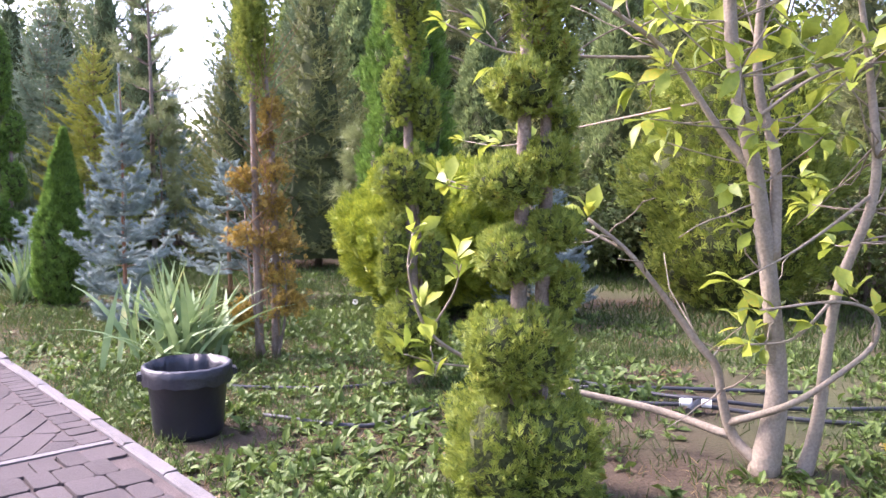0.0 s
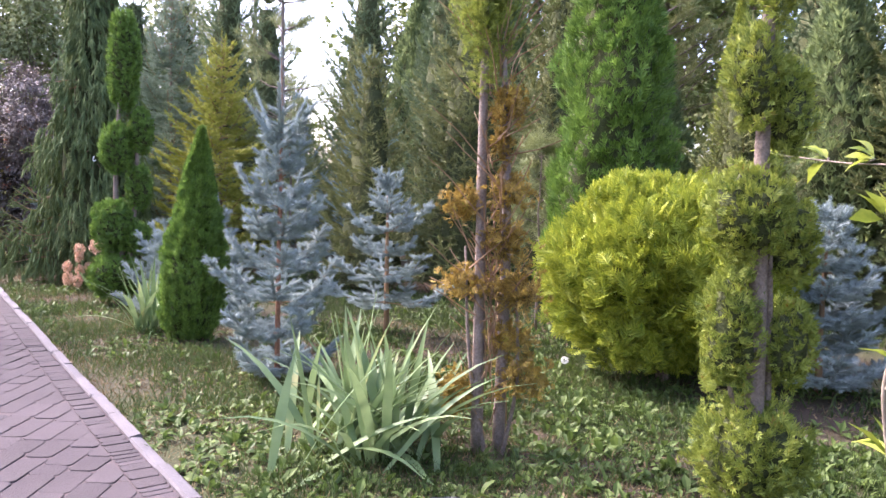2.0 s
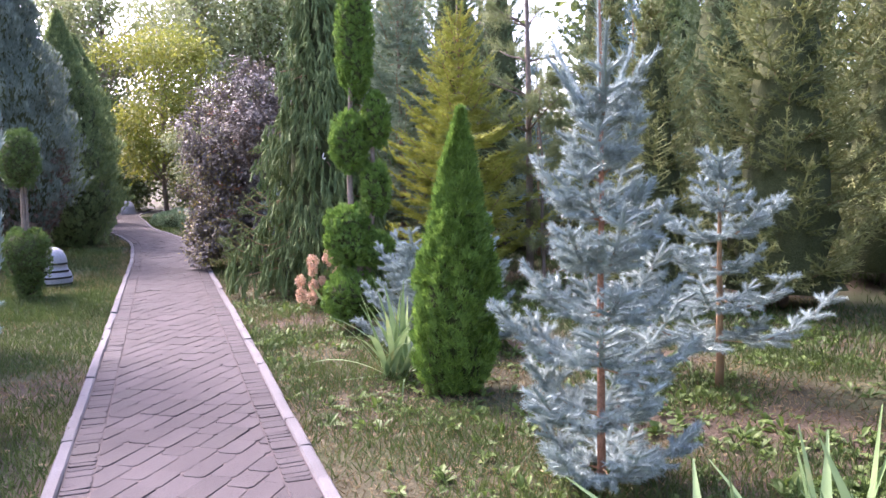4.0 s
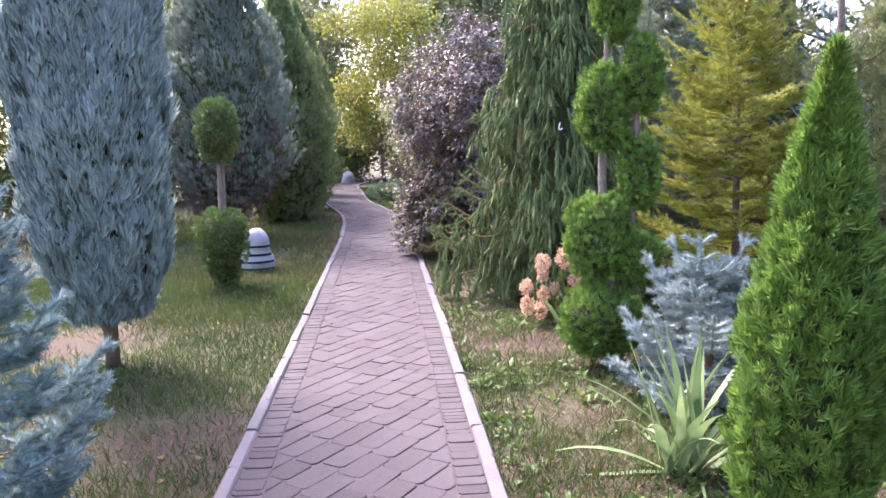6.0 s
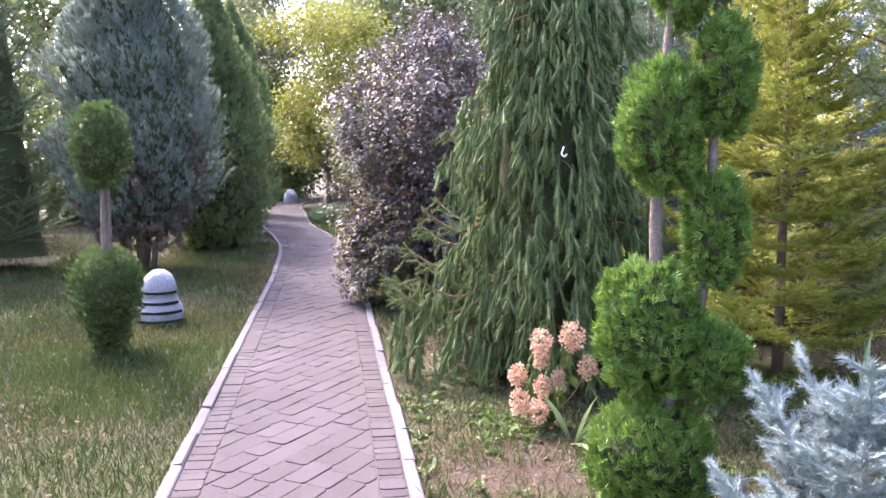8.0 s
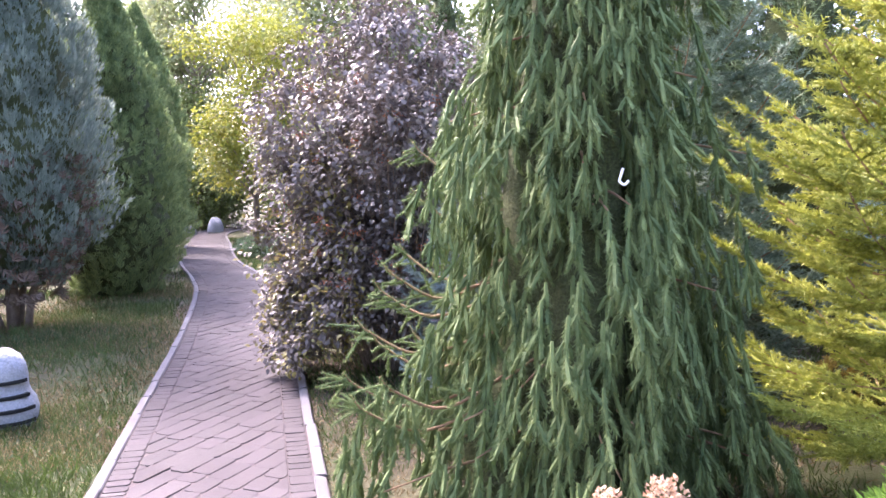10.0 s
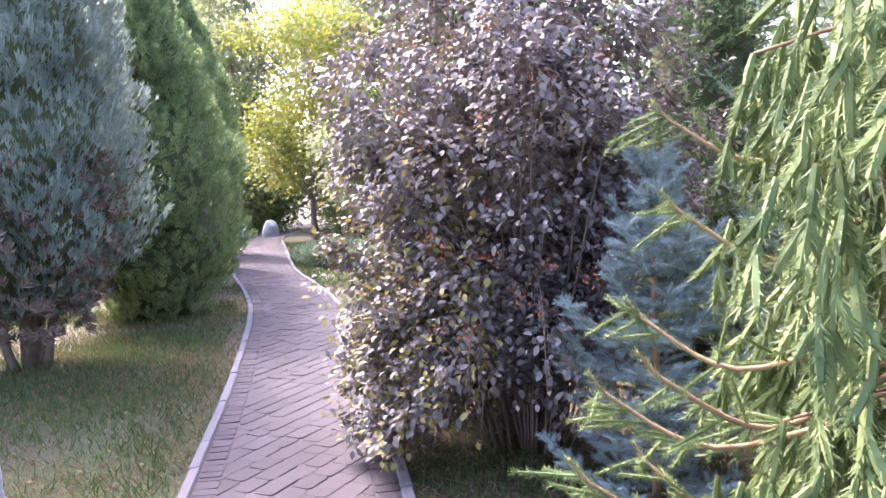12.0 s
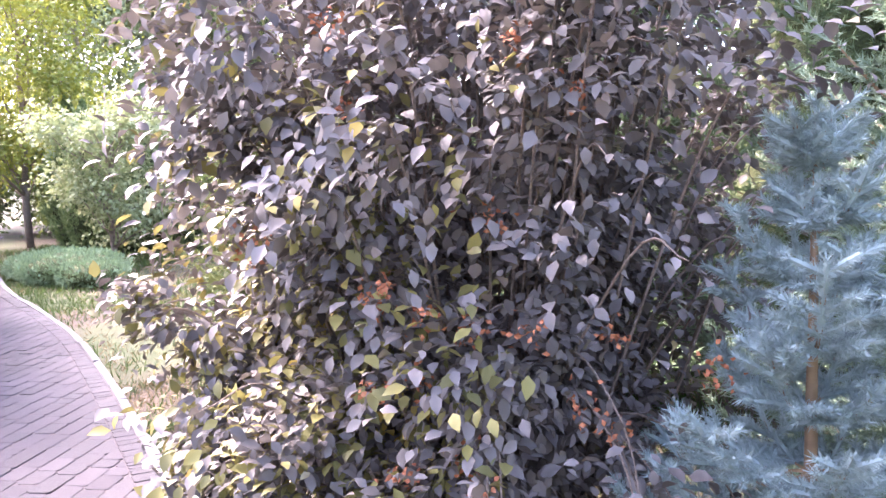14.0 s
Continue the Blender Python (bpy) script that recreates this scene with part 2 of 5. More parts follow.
def curve(points, n=10):
    """A smooth line through points (Catmull-Rom)."""
    p = np.asarray(points, float)
    p = np.concatenate([2 * p[:1] - p[1:2], p, 2 * p[-1:] - p[-2:-1]])
    out = []
    for i in range(1, len(p) - 2):
        for u in np.linspace(0, 1, n, endpoint=False):
            a, b, c, d = p[i - 1:i + 3]
            out.append(0.5 * (2 * b + (c - a) * u + (2 * a - 5 * b + 4 * c - d) * u * u + (3 * b - a - 3 * c + d) * u ** 3))
    return np.array(out + [p[-2]])


def wavy(a, b, n, wobble):
    """A limb from a to b with a little wander."""
    a, b = np.asarray(a, float), np.asarray(b, float)
    u = np.linspace(0, 1, n)[:, None]
    w = np.cumsum(RNG.normal(0, wobble, (n, 3)), 0)
    w -= w[0] + (w[-1] - w[0]) * u
    return a + (b - a) * u + w


# templates: x across, y ahead, z up
def rhombs(rows):
    v, f = [], []
    for x0, y0, x1, y1, w in rows:
        d = np.array([x1 - x0, y1 - y0], float)
        d /= np.linalg.norm(d)
        s = np.array([-d[1], d[0]]) * w
        m = np.array([x0 + (x1 - x0) * 0.55, y0 + (y1 - y0) * 0.55])
        k = len(v)
        v += [(x0, y0, 0), (*(m + s), 0.02), (x1, y1, -0.03), (*(m - s), 0.02)]
        f += [(k, k + 1, k + 2), (k, k + 2, k + 3)]
    return np.array(v, float), np.array(f)


SPRAY = rhombs([(0, 0, 0, 1, 0.045), (0, 0.12, 0.30, 0.50, 0.045), (0, 0.12, -0.30, 0.50, 0.045), (0, 0.32, 0.32, 0.72, 0.042), (0, 0.32, -0.32, 0.72, 0.042), (0, 0.52, 0.24, 0.88, 0.038), (0, 0.52, -0.24, 0.88, 0.038)])
SPRAY_MID = rhombs([(0, 0, 0, 1, 0.085), (0, 0.15, 0.40, 0.66, 0.08), (0, 0.15, -0.40, 0.66, 0.08), (0, 0.42, 0.26, 0.92, 0.075), (0, 0.42, -0.26, 0.92, 0.075)])
SPRAY_SMALL = rhombs([(0, 0, 0, 1, 0.10), (0, 0.2, 0.40, 0.75, 0.09), (0, 0.2, -0.40, 0.75, 0.09)])
WISP = rhombs([(0, 0, 0, 1, 0.075), (0, 0.15, 0.20, 0.68, 0.065), (0, 0.25, -0.20, 0.80, 0.065)])
FAN = rhombs([(0, 0, 0, 1, 0.05)] + [(0, y, sg * w, y + 0.30, 0.05) for y, w in ((0.10, 0.34), (0.24, 0.40), (0.38, 0.36), (0.52, 0.28), (0.66, 0.18)) for sg in (-1, 1)])
TUFT = rhombs([(0, 0, 0, 1, 0.075), (0, 0.10, 0.32, 0.60, 0.07), (0, 0.10, -0.32, 0.60, 0.07), (0, 0.36, 0.30, 0.86, 0.065), (0, 0.36, -0.30, 0.86, 0.065)])
NEEDLE = (np.array([(-0.06, 0, 0), (0.06, 0, 0), (0, 1, 0)], float), np.array([(0, 1, 2)]))
LEAF = (np.array([(0, 0, 0), (-0.30, 0.35, 0.07), (0, 0.40, 0), (0.30, 0.35, 0.07), (-0.24, 0.68, 0.05), (0, 0.72, -0.03), (0.24, 0.68, 0.05), (0, 1, -0.14)], float),
        np.array([(0, 2, 1), (0, 3, 2), (1, 2, 5), (1, 5, 4), (2, 3, 6), (2, 6, 5), (4, 5, 7), (5, 6, 7)]))
LEAF_FAR = (np.array([(0, 0, 0), (-0.36, 0.5, 0.1), (0.36, 0.5, 0.1), (0, 1, -0.1)], float), np.array([(0, 2, 1), (1, 2, 3)]))
LONG_LEAF = (np.array([(0, 0, 0), (0, 0.12, 0.0), (-0.16, 0.40, 0.06), (0, 0.40, 0), (0.16, 0.40, 0.06), (-0.20, 0.66, 0.04), (0, 0.68, -0.03), (0.20, 0.66, 0.04), (0, 1, -0.15)], float),
             np.array([(1, 3, 2), (1, 4, 3), (2, 3, 6), (2, 6, 5), (3, 4, 7), (3, 7, 6), (5, 6, 8), (6, 7, 8), (0, 4, 1)]))


# ---- foliage ----
def blob_points(n, centre, r, square=2.0, depth=(0.86, 1.03), uneven=0.08, seed=0.0):
    """Places and outward ways near the skin of a rounded, uneven body of radii r."""
    d = unit(RNG.normal(size=(n, 3)))
    k = (np.abs(d) ** square).sum(1) ** (-1 / square)
    q = d * k[:, None]
    c = np.asarray(centre, float)
    bumps = np.array([noise.noise(Vector((x * 2.3 + seed, y * 2.3, z * 2.3))) for x, y, z in q]) * uneven * 2
    p = q * np.asarray(r) * (RNG.uniform(*depth, n) * (1 + bumps))[:, None] + c
    out = unit(d / np.asarray(r))
    tuft = np.array([noise.noise(Vector((x * 15 + seed, y * 15, z * 13))) for x, y, z in p])
    return p + out * (tuft * np.minimum(min(r) * 0.16, 0.045))[:, None], out


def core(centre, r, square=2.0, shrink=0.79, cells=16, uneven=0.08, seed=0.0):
    """A solid core in clipped foliage: twigs and inner shade as one dark colour."""
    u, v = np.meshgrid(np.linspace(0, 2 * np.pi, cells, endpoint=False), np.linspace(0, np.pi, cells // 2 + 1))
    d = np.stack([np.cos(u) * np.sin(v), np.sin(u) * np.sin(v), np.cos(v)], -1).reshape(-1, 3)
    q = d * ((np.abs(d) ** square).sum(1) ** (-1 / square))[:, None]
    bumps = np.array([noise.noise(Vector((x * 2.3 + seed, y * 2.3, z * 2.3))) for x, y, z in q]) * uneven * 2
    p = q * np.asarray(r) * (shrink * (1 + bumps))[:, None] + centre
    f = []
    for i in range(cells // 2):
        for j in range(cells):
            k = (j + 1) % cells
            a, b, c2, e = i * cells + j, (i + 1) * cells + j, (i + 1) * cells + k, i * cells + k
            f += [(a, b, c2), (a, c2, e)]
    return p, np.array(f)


def sprays(p, out, size, lift=0.8, spread=0.35, template=SPRAY):
    """Fan-like sprays that stand out from the skin and point upwards."""
    ahead = unit(out * 0.75 + np.array([0, 0, lift]) + RNG.normal(0, spread, out.shape))
    s = size * RNG.uniform(0.6, 1.25, len(p))
    return scatter(*template, p - ahead * s[:, None] * 0.45, ahead, s, out + RNG.normal(0, 0.5, out.shape))


def blobs_tree(parent, bodies, mat, size=0.06, density=1700, trunks=(), bark=BARK, lift=0.8, name="crown", template=SPRAY_MID, spread=0.35, label="", uneven=0.08, depth=(0.86, 1.03)):
    """Clipped foliage bodies (centre, radii, squareness), each a part, with the stems that carry them."""
    for i, (c, r, sq) in enumerate(bodies):
        r = tuple(max(q - size * 0.35, 0.03) for q in r)
        area = 4 * np.pi * (((r[0] * r[1]) ** 1.6 + (r[0] * r[2]) ** 1.6 + (r[1] * r[2]) ** 1.6) / 3) ** (1 / 1.6)
        p, out = blob_points(int(area * density), c, r, sq, depth, uneven, seed=i * 3.1 + c[2])
        child(name, mesh(name, *sprays(p, out, size, lift, spread, template), mat), parent, label)
        child("inner_mass", mesh("inner_mass", *core(c, r, sq, uneven=uneven, seed=i * 3.1 + c[2]), INNER_SHADE, True), parent)
    for pts, radii in trunks:
        line = curve(pts, 6)
        child("trunk", mesh("trunk", *tube(line, np.interp(np.linspace(0, 1, len(line)), np.linspace(0, 1, len(radii)), radii), 8), bark, True), parent)


def column(parent, h, r, low, mat, size=0.07, density=1500, bark=BARK, lift=1.0, tip=1.4, uneven=0.14, template=SPRAY, spread=0.3, trunk_r=0.05, belly=0.3, label="", name="crown"):
    """A columnar or conical conifer: widest at belly (0 to 1 of its crown), running to a tip."""
    span = h - low
    n = int(2 * np.pi * r * span * 0.72 * density)
    u = RNG.random(n) ** 0.85
    ang = RNG.random(n) * 2 * np.pi

    def wide(u):
        return np.where(u < belly, np.sqrt(np.clip(1 - ((belly - u) / belly) ** 2 * 0.75, 0, 1)), np.clip(1 - ((u - belly) / (1 - belly)) ** tip, 0, 1))
    bump = np.array([noise.noise(Vector((math.cos(a) * 1.6 + h, math.sin(a) * 1.6, x * span * 1.8))) for a, x in zip(ang, u)])
    grain = 0.9 / size
    fine = np.array([noise.noise(Vector((math.cos(a) * grain * r + h, math.sin(a) * grain * r, x * span * grain * 0.7))) for a, x in zip(ang, u)])
    rad = r * wide(u) * (1 + uneven * 1.5 * bump + uneven * 0.9 * fine) * RNG.uniform(0.84, 1.04, n)
    out = np.stack([np.cos(ang), np.sin(ang), 0 * ang], -1)
    p = out * rad[:, None]
    p[:, 2] = low + u * span
    child(name, mesh(name, *sprays(p, out, size, lift, spread, template), mat), parent, label)
    # Dark solid core: the crown's inner shade as colour, closing see-through gaps.
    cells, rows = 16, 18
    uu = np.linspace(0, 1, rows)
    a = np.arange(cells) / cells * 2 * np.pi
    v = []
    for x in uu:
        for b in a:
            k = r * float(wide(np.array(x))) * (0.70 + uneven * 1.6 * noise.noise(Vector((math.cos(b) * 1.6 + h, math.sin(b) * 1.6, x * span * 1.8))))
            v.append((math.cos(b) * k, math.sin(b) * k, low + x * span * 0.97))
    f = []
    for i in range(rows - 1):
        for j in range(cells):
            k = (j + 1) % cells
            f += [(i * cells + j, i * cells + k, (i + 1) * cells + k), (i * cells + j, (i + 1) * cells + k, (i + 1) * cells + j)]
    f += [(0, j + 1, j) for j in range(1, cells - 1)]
    child("inner_mass", mesh("inner_mass", np.array(v), np.array(f), INNER_SHADE, True), parent)
    line = wavy((0, 0, -0.03), (0, 0, low + span * 0.6), 6, 0.008)
    child("trunk", mesh("trunk", *tube(line, np.linspace(trunk_r, trunk_r * 0.5, 6), 8), bark, True), parent)


def brush(starts, ends, per_m, needle, thick=0.08, angle=0.75, curl=0.0):
    """Needles all round many straight twigs from starts to ends."""
    d = ends - starts
    ln = np.linalg.norm(d, axis=1)
    cnt = np.maximum((ln * per_m).astype(int), 4)
    idx = np.repeat(np.arange(len(ln)), cnt)
    u = RNG.random(len(idx))
    ax = unit(d)[idx]
    side = unit(np.cross(ax, RNG.normal(size=ax.shape)))
    p = starts[idx] + d[idx] * u[:, None]
    fade = np.clip((1.0 - u) * 6, 0.55, 1)
    ahead = unit(ax * angle + side * fade[:, None])
    return scatter(NEEDLE[0] * (thick / 0.06, 1, 1), NEEDLE[1], p, ahead, needle * RNG.uniform(0.7, 1.15, len(p)))


def twig_mesh(starts, ends, r):
    """Thin three-sided twigs."""
    d = unit(ends - starts)
    a = unit(np.cross(d, np.array([0.31, 0.2, 0.93])))
    b = np.cross(d, a)
    n = len(starts)
    ring = [a, -0.5 * a + 0.87 * b, -0.5 * a - 0.87 * b]
    v = np.stack([starts + q * r for q in ring] + [ends + q * r * 0.4 for q in ring], 1).reshape(-1, 3)
    t = np.array([(0, 1, 4), (0, 4, 3), (1, 2, 5), (1, 5, 4), (2, 0, 3), (2, 3, 5)])
    return v, (t[None] + (np.arange(n) * 6)[:, None, None]).reshape(-1, 3)


def finger_mesh(starts, ends, r):
    """Blunt, rounded twig bodies, five-sided."""
    d = ends - starts
    ax = unit(d)
    a = unit(np.cross(ax, np.array([0.31, 0.2, 0.93])))
    b = np.cross(ax, a)
    n, sides = len(starts), 5
    ring = [(math.cos(k * 6.2832 / sides), math.sin(k * 6.2832 / sides)) for k in range(sides)]
    rows = [starts + d * u + (a * c + b * q) * r * k for u, k in ((0, 0.6), (0.5, 1.0), (0.9, 0.75)) for c, q in ring] + [ends]
    t = []
    for i in range(2):
        for j in range(sides):
            k = (j + 1) % sides
            t += [(i * sides + j, i * sides + k, (i + 1) * sides + k), (i * sides + j, (i + 1) * sides + k, (i + 1) * sides + j)]
    t += [(2 * sides + j, 2 * sides + (j + 1) % sides, 3 * sides) for j in range(sides)]
    size = 3 * sides + 1
    return np.stack(rows, 1).reshape(-1, 3), (np.array(t)[None] + (np.arange(n) * size)[:, None, None]).reshape(-1, 3)


def spruce(parent, h, w, mat, whorls=9, per=6, low=0.08, leader=0.3, rise=0.35, needle=0.02, per_m=520, twigs=9, droop=0.15, bark=TWIG, trunk_r=0.03, thick=0.085, shape=0.85, irregular=0.25, branch_r=0.008, fan=0.55, sub=True, mass=0.0, angle=0.75, body=0.0, finger=0.0, stub=1.0):
    """A layered conifer: whorls of branches with side twigs, all clad in needles."""
    s, e, bs, be = [], [], [], []
    top = h - leader
    for k in range(whorls):
        fz = k / max(whorls - 1, 1)
        z0 = low * h + (top - low * h) * fz ** 0.9
        ln0 = w * (1 - (z0 / (h * 1.02)) ** 1.25) ** shape + 0.04
        for j in range(per):
            az = 2 * np.pi * (j + RNG.uniform(-0.3, 0.3)) / per + k * 2.4
            ln = ln0 * RNG.uniform(1 - irregular, 1 + irregular * 0.6)
            el = rise + 0.55 * fz ** 2 + RNG.normal(0, 0.08)
            z = z0 + RNG.uniform(-0.04, 0.04) * h / whorls * 2
            hd = np.array([np.cos(az), np.sin(az), 0])
            m = 6
            u = np.linspace(0, 1, m)
            line = hd * (ln * u * np.cos(el))[:, None]
            line[:, 2] = z + ln * (u * np.sin(el) - droop * np.sin(u * np.pi) + 0.10 * u ** 3)
            bs.append(line[:-1]), be.append(line[1:])
            side = np.array([-hd[1], hd[0], 0])
            nt = max(3, int(twigs * ln / max(w, 0.1) + 2))
            for q in range(nt):
                uu = 0.18 + 0.82 * (q + RNG.random() * 0.7) / nt
                base = np.array([np.interp(uu, u, line[:, i]) for i in range(3)])
                t = unit(line[min(int(uu * (m - 1)) + 1, m - 1)] - line[int(min(uu, 0.99) * (m - 1))])
                for sg in (-1, 1):
                    tl = ln * (0.42 * (1 - uu) + 0.10) * stub * RNG.uniform(0.7, 1.2) + 0.02
                    if finger:
                        tl = min(max(tl, 0.08), RNG.uniform(0.10, 0.17)) + 0.02
                    way = unit(t * RNG.uniform(0.6, 1.0) + side * sg * RNG.uniform(fan, fan + 0.4) + np.array([0, 0, RNG.uniform(-0.12, 0.16)]))
                    s.append(base), e.append(base + way * tl)
                    if sub and tl > (0.11 if finger else 0.14):
                        for x in ((0.4,) if finger else (0.35, 0.62)):
                            for s2 in (-1, 1):
                                w2 = unit(way + np.cross(way, [0, 0, 1]) * s2 * 0.8 + np.array([0, 0, RNG.uniform(-0.15, 0.2)]))
                                s.append(base + way * tl * x), e.append(base + way * tl * x + w2 * tl * (0.62 if finger else 0.42))
            s.append(line[-2]), e.append(line[-1] + (line[-1] - line[-2]) * (0.1 if finger else 0.4))
            s.append(line[-3]), e.append(line[-2])
            s.append(line[1]), e.append(line[-3])
    for z1, z2 in ((top, h),):
        s.append(np.array([0, 0, z1 * 0.8])), e.append(np.array([0.0, 0.0, z2]))
        for j in range(5):
            az = j * 1.257 + 0.4
            s.append(np.array([0, 0, top])), e.append(np.array([0, 0, top]) + np.array([np.cos(az) * 0.6, np.sin(az) * 0.6, 0.8]) * leader * RNG.uniform(0.5, 0.85))
    s, e = np.array(s), np.array(e)
    pieces = [brush(s, e, per_m, needle, thick, angle)]
    if body:
        pieces.append(twig_mesh(s, e + (e - s) * 0.05, body))
    if finger:
        pieces.append(finger_mesh(s, e, finger))
    child("crown", mesh("crown", *join(pieces), mat), parent)
    bs, be = np.concatenate(bs), np.concatenate(be)
    child("branch_work", mesh("branch_work", *join([twig_mesh(bs, be, branch_r), twig_mesh(s, e, branch_r * 0.45)]), TWIG), parent, kind="stuff")
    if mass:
        # Solid core added behind the needles, coloured like their inner shade.
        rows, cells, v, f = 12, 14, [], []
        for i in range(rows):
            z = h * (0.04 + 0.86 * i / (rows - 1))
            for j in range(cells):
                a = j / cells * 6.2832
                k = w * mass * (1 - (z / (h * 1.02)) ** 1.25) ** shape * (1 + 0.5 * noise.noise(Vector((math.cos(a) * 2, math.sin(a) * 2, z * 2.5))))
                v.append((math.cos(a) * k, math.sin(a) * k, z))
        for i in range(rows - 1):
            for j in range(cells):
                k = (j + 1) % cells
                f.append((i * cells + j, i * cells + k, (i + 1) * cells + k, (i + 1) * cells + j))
        child("inner_mass", mesh("inner_mass", v, f, INNER_SHADE, True), parent)
    line = wavy((0, 0, -0.03), (0, 0, h * 0.97), 8, 0.006)
    child("trunk", mesh("trunk", *tube(line, np.linspace(trunk_r, 0.006, 8), 8), bark, True), parent)


def pine(parent, h, mat, trunk_r, whorls, length, bare=0.35, needle=0.1, tufts=7, per_tuft=46, bark=BARK_GREY, rise=0.5, per=4):
    """A sparse pine: a bare pole with whorls of thin limbs and tufts of long needles at their ends."""
    line = wavy((0, 0, -0.03), (0, 0, h), 9, 0.015)
    child("trunk", mesh("trunk", *tube(line, np.linspace(trunk_r, trunk_r * 0.25, 9), 8), bark, True), parent)
    pieces, s, e = [], [], []
    for k in range(whorls):
        z = h * (bare + (1 - bare) * (k + 0.3) / whorls)
        for j in range(per):
            az = RNG.random() * 6.28
            ln = length * (1 - 0.75 * k / whorls) * RNG.uniform(0.6, 1.15)
            b = np.array([math.cos(az) * ln, math.sin(az) * ln, ln * rise * RNG.uniform(0.5, 1.3)])
            c = np.array([0, 0, z])
            limb = wavy(c, c + b, 5, ln * 0.03)
            pieces.append(tube(limb, np.linspace(trunk_r * 0.28, trunk_r * 0.10, 5), 5))
            for q in range(tufts):
                u = RNG.uniform(0.35, 1.0)
                at = c + b * u + RNG.normal(0, 0.05, 3) * ln
                s.append(at), e.append(at + unit(b + RNG.normal(0, 0.5, 3) * ln + np.array([0, 0, 0.3 * ln])) * needle * 1.4)
    if pieces:
        child("branch_work", mesh("branch_work", *join(pieces), bark, True), parent, kind="stuff")
    s, e = np.array(s + [line[-1]]), np.array(e + [line[-1] + (0, 0, 0.2)])
    ln = np.linalg.norm(e - s, axis=1).mean()
    child("crown", mesh("crown", *brush(s, e, per_tuft / ln, needle, 0.022, 0.8), mat), parent)


def broad_tree(parent, h, crown_r, mat, leaves=9000, leaf=0.09, trunk_r=0.12, low=0.25, clumps=26, bark=BARK_GREY, hang=0.0, template=LEAF_FAR, clump=0.34):
    """A deciduous tree: trunk, limbs to each clump, and clumps of single leaves with gaps between."""
    child("trunk", mesh("trunk", *tube(wavy((0, 0, -0.05), (0, 0, h * 0.85), 8, 0.04), np.linspace(trunk_r, trunk_r * 0.2, 8), 8), bark, True), parent)
    pieces, pts, out = [], [], []
    for k in range(clumps):
        d = unit(RNG.normal(size=3))
        rr = RNG.uniform(0.45, 1.0)
        c = np.array([d[0] * crown_r * rr, d[1] * crown_r * rr, h * (low + (1 - low) * 0.5) + d[2] * rr * h * (1 - low) * 0.5])
        z0 = np.clip(c[2] - crown_r * 0.7, h * low * 0.8, h * 0.8)
        pieces.append(tube(wavy((0, 0, z0), c, 5, 0.05), np.linspace(trunk_r * 0.3, 0.008, 5), 5))
        m = leaves // clumps
        r = crown_r * clump * RNG.uniform(0.7, 1.3)
        q = RNG.normal(size=(m, 3)) * np.array([r, r, r * (0.65 + hang)]) * 0.62
        pts.append(c + q), out.append(unit(q + 1e-6))
    p, o = np.concatenate(pts), np.concatenate(out)
    ahead = unit(o + RNG.normal(0, 0.6, o.shape) + np.array([0, 0, -0.35 - hang]))
    child("crown", mesh("crown", *scatter(*template, p, ahead, leaf * RNG.uniform(0.6, 1.3, len(p)), np.array([0, 0, 1.0]) + RNG.normal(0, 0.6, o.shape)), mat), parent)
    child("branch_work", mesh("branch_work", *join(pieces), bark, True), parent, kind="stuff")


# ---- ground ----
def build_ground():
    n = 60
    a = np.linspace(-1, 1, n + 1)
    a = np.sign(a) * (np.abs(a) ** 3.2)
    x, y = np.meshgrid(a * 900 - 8, a * 900 + 12)
    v = np.stack([x.ravel(), y.ravel(), 0 * x.ravel()], -1)
    i = np.arange(n * (n + 1)).reshape(n, n + 1)[:, :-1].ravel()
    f = np.stack([i, i + 1, i + n + 2, i + n + 1], -1)
    tagged(new("ground", mesh("ground", v, f, GROUND)), "bare soil with moss and dry thatch under grass", "ground", kind="structure")


build_ground()

# the path: its middle line from the plaza to the far bend
MIDDLE = curve([(-2.05, 3.43), (-4.62, 6.42), (-7.2, 9.46), (-9.79, 12.49), (-12.22, 15.34), (-14.82, 18.18), (-16.5, 19.75), (-18.5, 21.45), (-19.95, 22.85), (-22.5, 25.5), (-26.2, 29.35), (-28.2, 32.3)], 12)
STEP = np.concatenate([[0], np.cumsum(np.linalg.norm(np.diff(MIDDLE, axis=0), axis=1))])
LONG = STEP[-1]
HALF, EDGE = 0.572, 0.672           # inside and outside of the kerbs


def along(s, o):
    """The place at s metres along the path and o to the right of its middle."""
    s = np.asarray(s, float)
    o = np.asarray(o, float)
    x, y = np.interp(s, STEP, MIDDLE[:, 0]), np.interp(s, STEP, MIDDLE[:, 1])
    e = 0.15
    m = np.clip(s, 0.2, LONG - 0.2)
    dx = np.interp(m + e, STEP, MIDDLE[:, 0]) - np.interp(m - e, STEP, MIDDLE[:, 0])
    dy = np.interp(m + e, STEP, MIDDLE[:, 1]) - np.interp(m - e, STEP, MIDDLE[:, 1])
    n = np.maximum(np.hypot(dx, dy), 1e-9)
    lead = np.minimum(s, 0)
    d0 = unit(MIDDLE[1] - MIDDLE[0])
    return np.stack([x + o * dy / n + lead * d0[0], y - o * dx / n + lead * d0[1]], -1)


